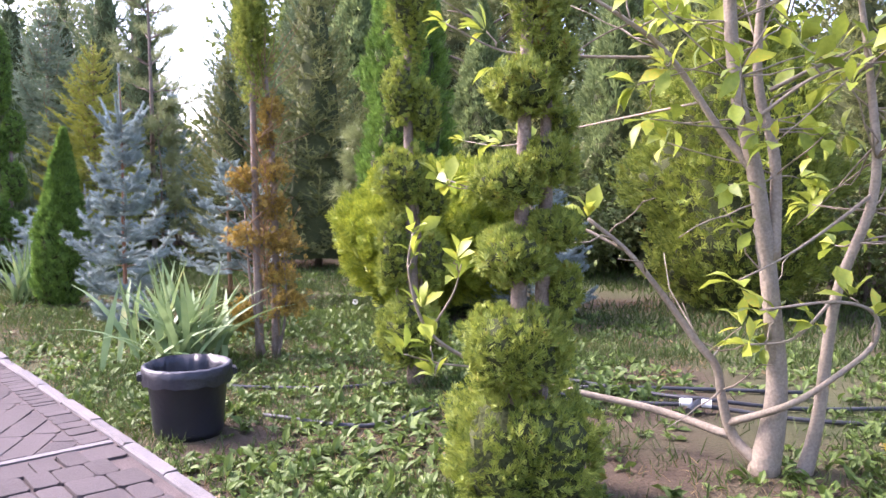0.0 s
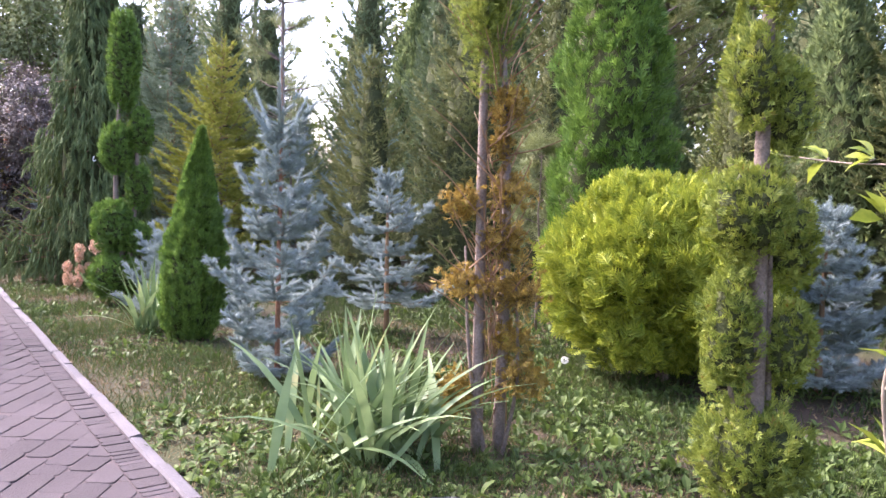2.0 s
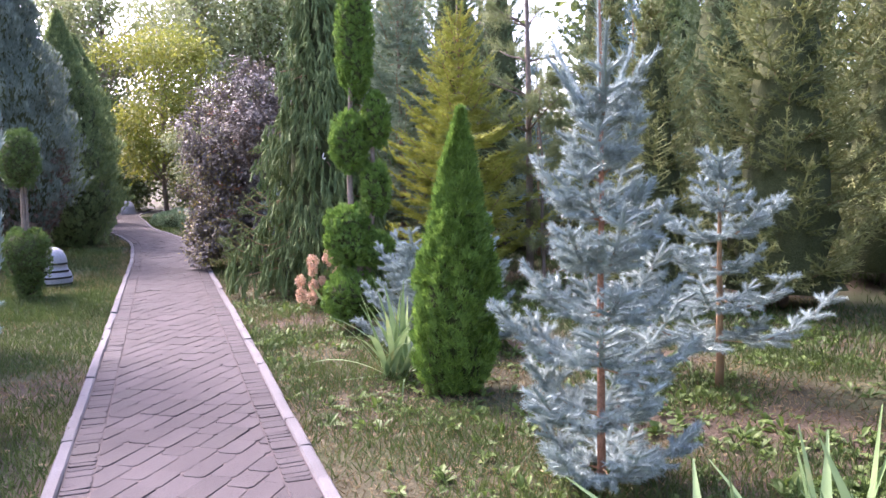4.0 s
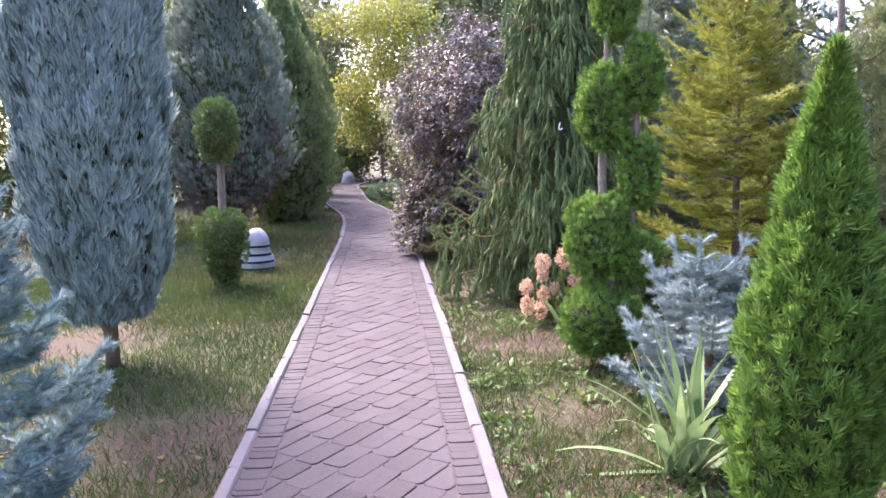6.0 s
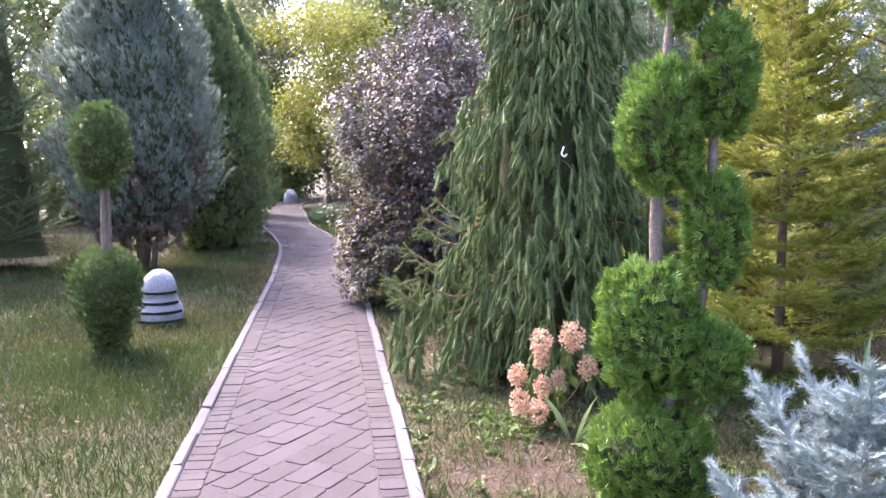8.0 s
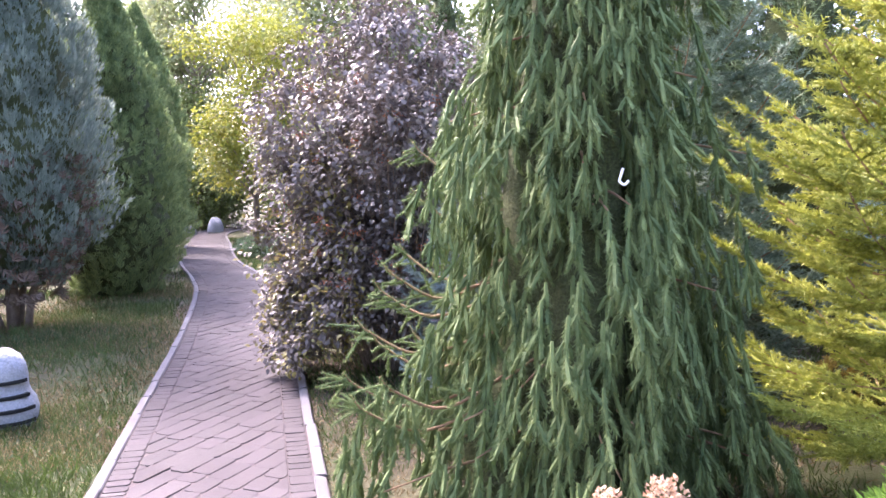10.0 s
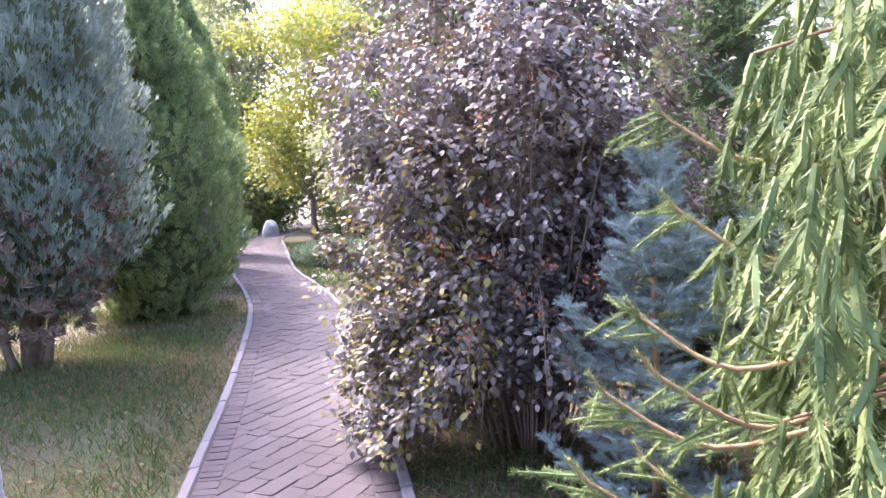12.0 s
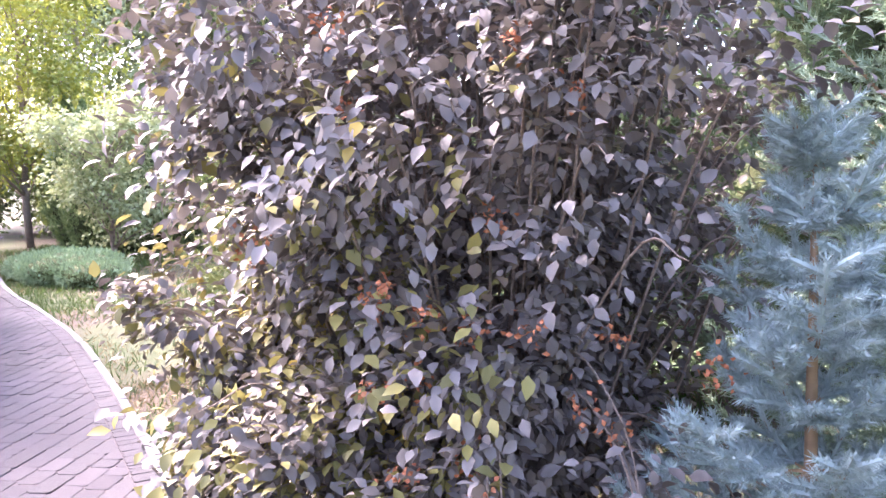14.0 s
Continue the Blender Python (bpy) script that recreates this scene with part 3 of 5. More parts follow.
def off_path(p):
    """The offset of places from the path's middle and their distance along it."""
    q = MIDDLE[::3]
    d = np.linalg.norm(p[:, None, :2] - q[None], axis=2)
    i = np.clip(d.argmin(1), 0, len(q) - 2)
    t = unit(q[i + 1] - q[i])
    r = p[:, :2] - q[i]
    s = STEP[::3][i] + (r * t).sum(1)
    return s, r[:, 0] * t[:, 1] - r[:, 1] * t[:, 0]


path = tagged(new("path"), "garden path of pinkish concrete pavers between kerbs", "path", kind="structure")


def path_bed():
    s = np.linspace(-0.05, LONG, 90)
    v = np.concatenate([np.c_[along(s, np.full(90, -EDGE + 0.03)), np.full(90, 0.0285)], np.c_[along(s, np.full(90, EDGE - 0.03)), np.full(90, 0.0285)]])
    f = np.array([(i, i + 90, i + 91, i + 1) for i in range(89)])
    child("joint_bed", mesh("joint_bed", v, f, JOINT), path, "sandy joints between the pavers")


path_bed()


def stone_block(poly, top, rnd, low=0.0, chamfer=0.0035):
    """A paver: its outline (4 to 6 corners), worn to a rounded top edge."""
    c = poly.mean(0)
    inner = c + (poly - c) * (1 - chamfer / np.maximum(np.linalg.norm(poly - c, axis=1, keepdims=True), 0.03) * 1.2)
    k = len(poly)
    tilt = rnd[:2] * 0.010
    z = top + (poly - c) @ tilt
    v = np.concatenate([np.c_[poly, np.full(k, low)], np.c_[poly, z - 0.002], np.c_[inner, z]])
    f = []
    for i in range(k):
        j = (i + 1) % k
        for a in (0, k):
            f += [(a + i, a + j, a + k + j), (a + i, a + k + j, a + k + i)]
    f += [(2 * k, 2 * k + i, 2 * k + i + 1) for i in range(1, k - 1)]
    return v, np.array(f)


def cut(poly, axis, limit, keep):
    """The part of an outline on one side of a line."""
    out = []
    for i in range(len(poly)):
        a, b = poly[i], poly[(i + 1) % len(poly)]
        ia, ib = (a[axis] - limit) * keep >= 0, (b[axis] - limit) * keep >= 0
        if ia:
            out.append(a)
        if ia != ib:
            u = (limit - a[axis]) / (b[axis] - a[axis])
            out.append(a + (b - a) * u)
    return np.array(out)


def rounded(poly, r):
    """Corners worn away."""
    out = []
    for i in range(len(poly)):
        a, b, c = poly[i - 1], poly[i], poly[(i + 1) % len(poly)]
        for q in (a, c):
            d = q - b
            ln = np.linalg.norm(d)
            if ln > 1e-6:
                out.append(b + d / ln * min(r, ln * 0.4))
    return np.array(out)


def pavers():
    """Diagonal courses of uneven blocks between two edge bands, in path coordinates; then bent along the path."""
    rng = np.random.default_rng(3)
    made = []
    ang = radians(55)
    ax, ay = np.array([math.cos(ang), math.sin(ang)]), np.array([-math.sin(ang), math.cos(ang)])  # (o, s)
    gap, width, inner = 0.0035, 0.145, HALF - 0.14
    k = -8
    while k * width * 1.0 < LONG * math.cos(ang) + 2:
        x = -3 - rng.random() * 0.2
        while x < 3 + LONG * math.sin(ang):
            ln = rng.choice([0.13, 0.20, 0.27, 0.34], p=[0.12, 0.28, 0.35, 0.25])
            c0, c1, w0, w1 = x + gap * 0.25, x + ln - gap * 0.25, k * width + gap, (k + 1) * width - gap
            x += ln
            mid = ax * (c0 + c1) / 2 + ay * (w0 + w1) / 2
            if abs(mid[0]) > inner + 0.12 or not -0.1 < mid[1] < LONG + 0.05:
                continue
            j = rng.normal(0, 0.0025, (4, 2))
            poly = np.array([ax * c0 + ay * w0, ax * c1 + ay * w0, ax * c1 + ay * w1, ax * c0 + ay * w1]) + j
            poly = rounded(poly, 0.02)
            for axis, lim, keep in ((0, inner - gap, -1), (0, -inner + gap, 1), (1, 0.06, 1), (1, LONG - 0.02, -1)):
                if len(poly) > 2:
                    poly = cut(poly, axis, lim, keep)
            if len(poly) > 2 and np.ptp(poly[:, 0]) > 0.03 and np.ptp(poly[:, 1]) > 0.03:
                made.append((poly, "field"))
        k += 1
    for sg in (-1, 1):
        s = 0.06
        while s < LONG - 0.1:
            ln = rng.choice([0.055, 0.09, 0.125], p=[0.3, 0.4, 0.3])
            a, b = sg * (inner + gap), sg * (HALF - gap)
            poly = np.array([(a, s + gap), (b, s + gap), (b, s + ln - gap), (a, s + ln - gap)]) + rng.normal(0, 0.002, (4, 2))
            made.append((rounded(poly, 0.014), "band"))
            s += ln
    single, rest = [], {False: [], True: []}
    for poly, where in made:
        c = poly.mean(0)
        darker = noise.noise(Vector((c[0] * 0.7 + 5, c[1] * 0.45, 1.7)))
        # Dark blocks: more in bands, in noise blotches, and from 11.2 to 13.8 m.
        p_dark = 0.06 + (0.36 if where == "band" else 0) + (0.25 if darker > 0.22 and c[0] > -0.3 else 0) + (0.4 if 11.2 < c[1] < 13.8 and (c[0] > 0.25 or rng.random() < 0.3) else 0)
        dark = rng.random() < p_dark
        w = along(poly[:, 1], poly[:, 0])
        if w[:, 0].dot(np.roll(w[:, 1], -1)) - w[:, 1].dot(np.roll(w[:, 0], -1)) < 0:
            w = w[::-1]
        v, f = stone_block(w, 0.034 + rng.normal(0, 0.0014), rng.normal(0, 1, 2))
        if 4.6 < c[1] < 8.4 and len(single) < 300:
            single.append((v, f, dark))
        else:
            rest[dark].append((v, f))
    for dark, pieces in rest.items():
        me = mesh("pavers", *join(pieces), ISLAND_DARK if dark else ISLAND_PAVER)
        child("pavers", me, path, "dark brownish pavers" if dark else "worn pinkish pavers", kind="stuff")
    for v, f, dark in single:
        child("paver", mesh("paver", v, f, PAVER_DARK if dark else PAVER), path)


ISLAND_PAVER = material("pinkish pavers", (0.050, 0.042, 0.042), (0.080, 0.068, 0.068), 0.9, 1.6, 0.35, 90, island=0.5, fine=0.12, spec=0.2)
ISLAND_DARK = material("dark pavers", (0.027, 0.021, 0.022), (0.044, 0.034, 0.035), 0.75, 1.6, 0.35, 90, island=0.5, fine=0.12)


def kerbs():
    rng = np.random.default_rng(5)
    for sg, label in ((-1, "pale concrete kerb beside the lawn"), (1, "pale concrete kerb beside the flower bed")):
        kerb = tagged(new("kerb"), label, "kerb", kind="structure")
        s = -3.6 if sg > 0 else 0.0
        while s < LONG - 0.4:
            ln = 0.5
            m = 5 if s > 12 else 2
            ss = np.linspace(s + 0.004, s + ln - 0.004, m)
            jog = rng.normal(0, 0.003)
            a, b = along(ss, np.full(m, sg * (HALF + 0.004) + jog)), along(ss, np.full(m, sg * (HALF + 0.072) + jog))
            if sg < 0:
                a, b = b, a
            z = 0.047 + rng.normal(0, 0.004)
            tl = rng.normal(0, 0.003)
            rows = [np.c_[a, np.full(m, 0.0)], np.c_[a, np.full(m, z - 0.01)], np.c_[a + (b - a) * 0.13, np.full(m, z) + tl], np.c_[a + (b - a) * 0.87, np.full(m, z) - tl], np.c_[b, np.full(m, z - 0.01)], np.c_[b, np.full(m, 0.0)]]
            v = np.concatenate(rows)
            f = [(r * m + i, (r + 1) * m + i, (r + 1) * m + i + 1, r * m + i + 1) for r in range(5) for i in range(m - 1)]
            f += [(0, m, 2 * m, 5 * m), (2 * m, 3 * m, 4 * m, 5 * m), (m - 1, 6 * m - 1, 3 * m - 1, 2 * m - 1), (6 * m - 1, 5 * m - 1, 4 * m - 1, 3 * m - 1)]
            child("kerb_stone", mesh("kerb_stone", v, np.array(f)[:, ::-1], KERB), kerb)
            s += ln


kerbs()


def plaza():
    """The wider paved place at the path's head, with a thin cross strip between the two."""
    rng = np.random.default_rng(9)
    pz = tagged(new("plaza"), "paved yard of long pinkish pavers", "pavement", kind="structure")
    d0 = unit(MIDDLE[1] - MIDDLE[0])
    r0 = np.array([d0[1], -d0[0]])
    o0 = MIDDLE[0]

    def put(q):
        return o0 + q[:, :1] * r0 + q[:, 1:] * d0
    bed = put(np.array([(-4.0, -5.0), (HALF, -5.0), (HALF, -0.0), (-4.0, -0.0)]))
    child("joint_bed", mesh("joint_bed", np.c_[bed, np.full(4, 0.017)], [(0, 1, 2, 3)], JOINT), pz)
    strip = put(np.array([(-4.0, -0.0), (HALF - 0.005, -0.0), (HALF - 0.005, 0.045), (-4.0, 0.045)]))
    v, f = stone_block(strip, 0.037, np.zeros(2), chamfer=0.008)
    child("strip", mesh("strip", v, f, KERB), pz, "thin pale concrete strip")
    near, rest = [], []
    s = -0.012
    row = 0
    while s > -4.2:
        o = HALF - 0.008 - rng.random() * 0.1
        if row == 0:
            o = HALF - 0.008
        while o > -3.6:
            w = rng.choice([0.11, 0.14, 0.17])
            hgt = 0.2
            q = np.array([(o - w + 0.004, s - hgt + 0.004), (o - 0.004, s - hgt + 0.004), (o - 0.004, s - 0.004), (o - w + 0.004, s - 0.004)])
            q[:, 0] = np.minimum(q[:, 0], HALF - 0.006)
            v, f = stone_block(put(rounded(q + rng.normal(0, 0.003, q.shape), 0.016)), 0.034 + rng.normal(0, 0.002), rng.normal(0, 1, 2))
            (near if s > -1.0 and o > -0.9 else rest).append((v, f))
            o -= w
        s -= 0.2
        row += 1
    child("pavers", mesh("pavers", *join(rest), ISLAND_PAVER), pz, "long pinkish pavers", kind="stuff")
    for v, f in near:
        child("paver", mesh("paver", v, f, PAVER), pz)


plaza()


# ---- the big conifers and shrubs ----
def spiral_topiary_by_bucket():
    t = thing("spiral_topiary", (0.32, 3.12), "tall clipped arborvitae with bushy olive tiers on bare stems", "topiary tree", "tiered topiaries")
    bodies = [((-0.02, 0, 0.225), (0.29, 0.28, 0.24), 6), ((-0.06, -0.03, 0.645), (0.225, 0.22, 0.175), 2.8), ((0.15, 0.05, 0.86), (0.09, 0.09, 0.13), 2.2), ((-0.06, -0.02, 1.01), (0.16, 0.17, 0.12), 2.4), ((0.10, 0.02, 1.11), (0.13, 0.14, 0.10), 2.3),
              ((-0.08, 0.0, 1.30), (0.15, 0.16, 0.12), 2.3), ((0.08, 0.03, 1.38), (0.13, 0.14, 0.12), 2.3), ((0.13, 0.03, 1.53), (0.07, 0.07, 0.08), 2.2), ((-0.03, 0.0, 1.66), (0.16, 0.16, 0.125), 2.3), ((0.10, 0.03, 1.80), (0.10, 0.10, 0.10), 2.2), ((0.02, 0.02, 2.42), (0.155, 0.155, 0.60), 2.6)]
    stems = [([(-0.05, 0, -0.02), (-0.04, 0.0, 0.7), (-0.02, 0, 1.5), (0.0, 0, 2.6)], (0.04, 0.03, 0.02)), ([(0.05, 0.03, -0.02), (0.06, 0.03, 0.8), (0.07, 0.02, 1.5), (0.03, 0, 2.5)], (0.035, 0.028, 0.018))]
    blobs_tree(t, bodies, THUJA_OLIVE, 0.048, 4300, stems, BARK_GREY, 0.6, uneven=0.14, template=TUFT, spread=0.5)


def spiral_topiary_by_gold():
    t = thing("spiral_topiary", (-0.19, 5.0), "thin olive clipped arborvitae with gappy tiers and bare stem", "topiary tree", "tiered topiaries")
    bodies = [((-0.01, 0, 0.36), (0.225, 0.21, 0.225), 2.4), ((-0.12, 0.0, 0.86), (0.13, 0.14, 0.26), 2.3), ((0.12, 0.05, 0.80), (0.12, 0.12, 0.20), 2.2), ((-0.07, 0, 1.34), (0.17, 0.16, 0.20), 2.3), ((0.11, 0.05, 1.22), (0.13, 0.12, 0.19), 2.2),
              ((-0.07, 0, 1.86), (0.13, 0.12, 0.22), 2.2), ((0.07, 0.03, 1.74), (0.10, 0.10, 0.20), 2.2), ((-0.02, 0, 2.65), (0.15, 0.15, 0.55), 2.6)]
    stems = [([(0, 0, -0.02), (-0.01, 0, 0.8), (-0.03, 0, 1.6), (-0.03, 0, 2.8)], (0.045, 0.035, 0.02)), ([(0.05, 0.02, 0.05), (0.05, 0.03, 0.7), (0.02, 0, 1.2)], (0.02, 0.015, 0.012)), ([(-0.03, 0, 0.3), (-0.12, 0, 0.7), (-0.13, 0, 1.0)], (0.012, 0.01, 0.008))]
    blobs_tree(t, bodies, THUJA_OLIVE, 0.052, 3400, stems, BARK_GREY, 0.6, uneven=0.22, template=TUFT, spread=0.5)


def dying_topiary():
    t = thing("dying_topiary", (-1.31, 5.84), "dying arborvitae with orange-brown tufts on bare trunks", "topiary tree", "tiered topiaries")
    bodies = [((-0.17, 0, 0.32), (0.11, 0.1, 0.13), 2), ((0.17, -0.03, 0.42), (0.16, 0.13, 0.11), 2), ((-0.12, 0, 0.91), (0.18, 0.15, 0.09), 2), ((0.13, 0.0, 0.88), (0.15, 0.15, 0.14), 2), ((0.1, 0.02, 0.62), (0.13, 0.12, 0.1), 2), ((-0.16, 0, 1.33), (0.11, 0.1, 0.10), 2),
              ((0.08, 0, 1.38), (0.13, 0.12, 0.10), 2), ((0.06, 0, 1.14), (0.13, 0.1, 0.10), 2), ((0.06, 0.0, 1.83), (0.10, 0.1, 0.12), 2), ((0.03, 0, 1.64), (0.06, 0.06, 0.1), 2)]
    for i, (c, r, sq) in enumerate(bodies):
        p, out = blob_points(int(230 * (r[0] * r[2]) ** 0.5 * 10), c, r, sq, depth=(0.35, 1.1), uneven=0.3, seed=i * 1.7)
        child("tuft", mesh("tuft", *sprays(p, out, 0.055, 0.3, 0.6, SPRAY_MID), THUJA_BROWN), t, "orange-brown dead tuft")
    p, out = blob_points(3000, (-0.06, 0, 2.42), (0.16, 0.15, 0.5), 2.4, depth=(0.3, 1.05), uneven=0.25)
    child("crown", mesh("crown", *sprays(p, out, 0.055, 0.5, 0.5), THUJA_OLIVE), t, "thin olive and brown top")
    for pts, radii in (([(-0.05, 0, -0.02), (-0.06, 0, 0.9), (-0.07, 0.0, 1.9), (-0.06, 0, 2.8)], (0.034, 0.026, 0.012)), ([(0.06, 0.04, -0.02), (0.07, 0.03, 0.8), (0.06, 0.02, 1.5), (0.02, 0, 2.2)], (0.034, 0.026, 0.012)), ([(0.0, -0.03, -0.02), (-0.1, -0.02, 0.5), (-0.14, -0.01, 1.1)], (0.014, 0.01, 0.006)), ([(0.08, 0, -0.02), (0.15, 0, 0.4), (0.13, 0, 0.9)], (0.012, 0.01, 0.006))):
        line = curve(pts, 6)
        child("trunk", mesh("trunk", *tube(line, np.interp(np.linspace(0, 1, len(line)), np.linspace(0, 1, len(radii)), radii), 8), BARK_GREY, True), t)
    tw = [wavy((RNG.normal(0, 0.04), RNG.normal(0, 0.04), z), (RNG.normal(0, 0.16), RNG.normal(0, 0.13), z + RNG.uniform(0.12, 0.4)), 4, 0.012) for z in RNG.uniform(0.1, 2.2, 130)]
    child("twig_work", mesh("twig_work", *join([tube(x, np.linspace(0.005, 0.002, 4), 4) for x in tw]), TWIG), t, "bare dead twigs", "stuff")


def spiral_topiary_by_hydrangea():
    t = thing("spiral_topiary", (-5.70, 10.27), "bright green clipped arborvitae with stacked balls", "topiary tree", "tiered topiaries")
    bodies = [((-0.03, -0.06, 0.33), (0.285, 0.27, 0.27), 2.4), ((-0.06, -0.03, 0.90), (0.25, 0.23, 0.31), 2.3), ((0.16, 0.05, 0.77), (0.20, 0.19, 0.19), 2.3), ((-0.03, -0.02, 1.78), (0.20, 0.18, 0.30), 2.3), ((0.18, 0.08, 1.34), (0.155, 0.155, 0.28), 2.3), ((0.20, 0.09, 1.98), (0.15, 0.15, 0.28), 2.3), ((0.03, 0.04, 2.75), (0.18, 0.18, 0.58), 2.5)]
    stems = [([(0.0, 0, -0.02), (0.03, 0, 0.6), (-0.05, 0, 1.3), (0, 0, 2.4)], (0.04, 0.034, 0.02)), ([(0.05, 0.04, -0.02), (0.09, 0.05, 0.6), (0.16, 0.06, 1.3), (0.17, 0.06, 2.0)], (0.032, 0.028, 0.018))]
    blobs_tree(t, bodies, THUJA, 0.066, 2700, stems, BARK_GREY, 0.6, template=TUFT, spread=0.5)


def ball_topiary():
    t = thing("ball_topiary", (-10.68, 10.95), "shade-darkened green clipped arborvitae, ball above a vase-shaped base", "topiary tree")
    bodies = [((0, 0, 0.58), (0.28, 0.28, 0.34), 3), ((0, 0, 0.25), (0.19, 0.19, 0.24), 2.2), ((0.0, 0, 1.77), (0.235, 0.235, 0.37), 2.6)]
    blobs_tree(t, bodies, THUJA_SHADED, 0.05, 2600, [([(0, 0, -0.02), (0, 0, 0.8), (0.01, 0, 1.7)], (0.04, 0.035, 0.02)), ([(0.03, 0.02, 0.6), (0.035, 0.03, 1.5)], (0.02, 0.015))], BARK_GREY, 0.5)


spiral_topiary_by_bucket()
spiral_topiary_by_gold()
dying_topiary()
spiral_topiary_by_hydrangea()
ball_topiary()

t = thing("columnar_arborvitae", (-4.1, 8.46), "bright green slim columnar arborvitae beside an iris", "conifer")
t.matrix_basis = t.matrix_basis @ pose(0, 0, 0, -1.5, 3, 0)
column(t, 1.88, 0.28, 0.03, THUJA, 0.085, 3000, tip=1.5, belly=0.2, template=TUFT, uneven=0.24, spread=0.4)
t = thing("golden_arborvitae", (-0.08, 7.75), "rounded golden-green arborvitae bush", "shrub")
blobs_tree(t, [((0, 0, 0.82), (0.86, 0.86, 0.70), 2.1), ((-0.25, 0.1, 1.2), (0.42, 0.42, 0.36), 2.0)], GOLD, 0.14, 1400, [([(0, 0, -0.02), (0, 0, 0.9)], (0.05, 0.03))], BARK, 0.45, spread=0.38, template=FAN, uneven=0.14, depth=(0.76, 1.08))
t = thing("tall_arborvitae", (-0.4, 9.05), "tall green arborvitae behind a golden bush", "conifer")
column(t, 4.6, 0.52, 0.1, THUJA, 0.12, 620, template=SPRAY_MID, tip=2.2, belly=0.2, uneven=0.2)
t = thing("tall_arborvitae", (1.75, 13.3), "narrow pale green tall arborvitae", "conifer")
column(t, 4.2, 0.38, 0.1, THUJA_OLIVE, 0.12, 500, template=SPRAY_SMALL, tip=2.0, belly=0.2, uneven=0.2)
t = thing("broad_arborvitae", (3.0, 8.1), "broad green arborvitae behind a magnolia", "conifer")
column(t, 3.3, 0.95, 0.05, THUJA_OLIVE, 0.12, 700, template=SPRAY_MID, tip=2.0, belly=0.35, uneven=0.25, lift=0.5)

SPRUCES = [
    ((-2.88, 7.2), 2.36, 0.46, "young silver-blue spruce with a long bare leader", BLUE, dict(whorls=8, per=6, leader=0.72, twigs=4, rise=0.42, low=0.03, trunk_r=0.022, bark=RUST, irregular=0.4, shape=0.75)),
    ((-2.42, 9.05), 1.58, 0.66, "low silver-blue spruce beside a taller one", BLUE, dict(whorls=6, per=5, leader=0.2, twigs=4, rise=0.25, low=0.22, irregular=0.5)),
    ((1.0, 7.6), 1.42, 0.50, "small silver-blue spruce behind a clipped tree", BLUE, dict(whorls=7, per=7, leader=0.2, twigs=4, rise=0.3)),
    ((-4.86, 9.8), 0.78, 0.62, "spreading silver-blue spruce beside a topiary", BLUE, dict(whorls=5, per=8, leader=0.12, twigs=5, rise=0.3, shape=0.5, irregular=0.4)),
    ((-4.36, 9.78), 1.30, 0.38, "young silver-blue spruce with upright leader", BLUE, dict(whorls=5, per=5, leader=0.34, twigs=4)),
    ((-6.72, 6.62), 1.48, 0.56, "young blue spruce on the lawn by the path", BLUE_SHADED, dict(whorls=7, per=6, leader=0.25, twigs=5)),
    ((-8.72, 14.12), 1.90, 0.54, "blue spruce squeezed between a weeping spruce and shrub", BLUE, dict(whorls=10, per=6, leader=0.2, twigs=4, rise=0.3, irregular=0.5, shape=0.8, low=0.03)),
]
for at, h, w, label, mat, extra in SPRUCES:
    t = thing("blue_spruce", at, label, "spruce", "blue spruces", RNG.uniform(0, 360))
    spruce(t, h, w, mat, needle=0.034, per_m=1300, thick=0.058, angle=0.72, finger=0.010, stub=0.9, fan=0.85, **extra)
t = thing("blue_spruce", (-5.6, 16.9), "tall narrow blue spruce far behind the bed", "spruce", "blue spruces")
spruce(t, 3.4, 0.75, BLUE_SHADED, whorls=10, per=6, leader=0.35, twigs=5, needle=0.04, per_m=180, thick=0.1, body=0.009, sub=False)
t = thing("blue_spruce", (-3.6, 13.9), "tall pale blue spruce behind a fir", "spruce", "blue spruces")
spruce(t, 3.6, 0.9, BLUE_SHADED, whorls=11, per=6, leader=0.3, twigs=5, needle=0.04, per_m=180, thick=0.1, body=0.009, sub=False)

t = thing("golden_fir", (-5.72, 13.3), "layered yellow-green fir with flat branches", "fir")
spruce(t, 3.7, 1.25, FIR, whorls=17, per=7, leader=0.4, twigs=10, rise=0.24, needle=0.036, per_m=230, thick=0.10, body=0.007, trunk_r=0.045, bark=BARK, droop=0.05, fan=0.6, stub=0.75)


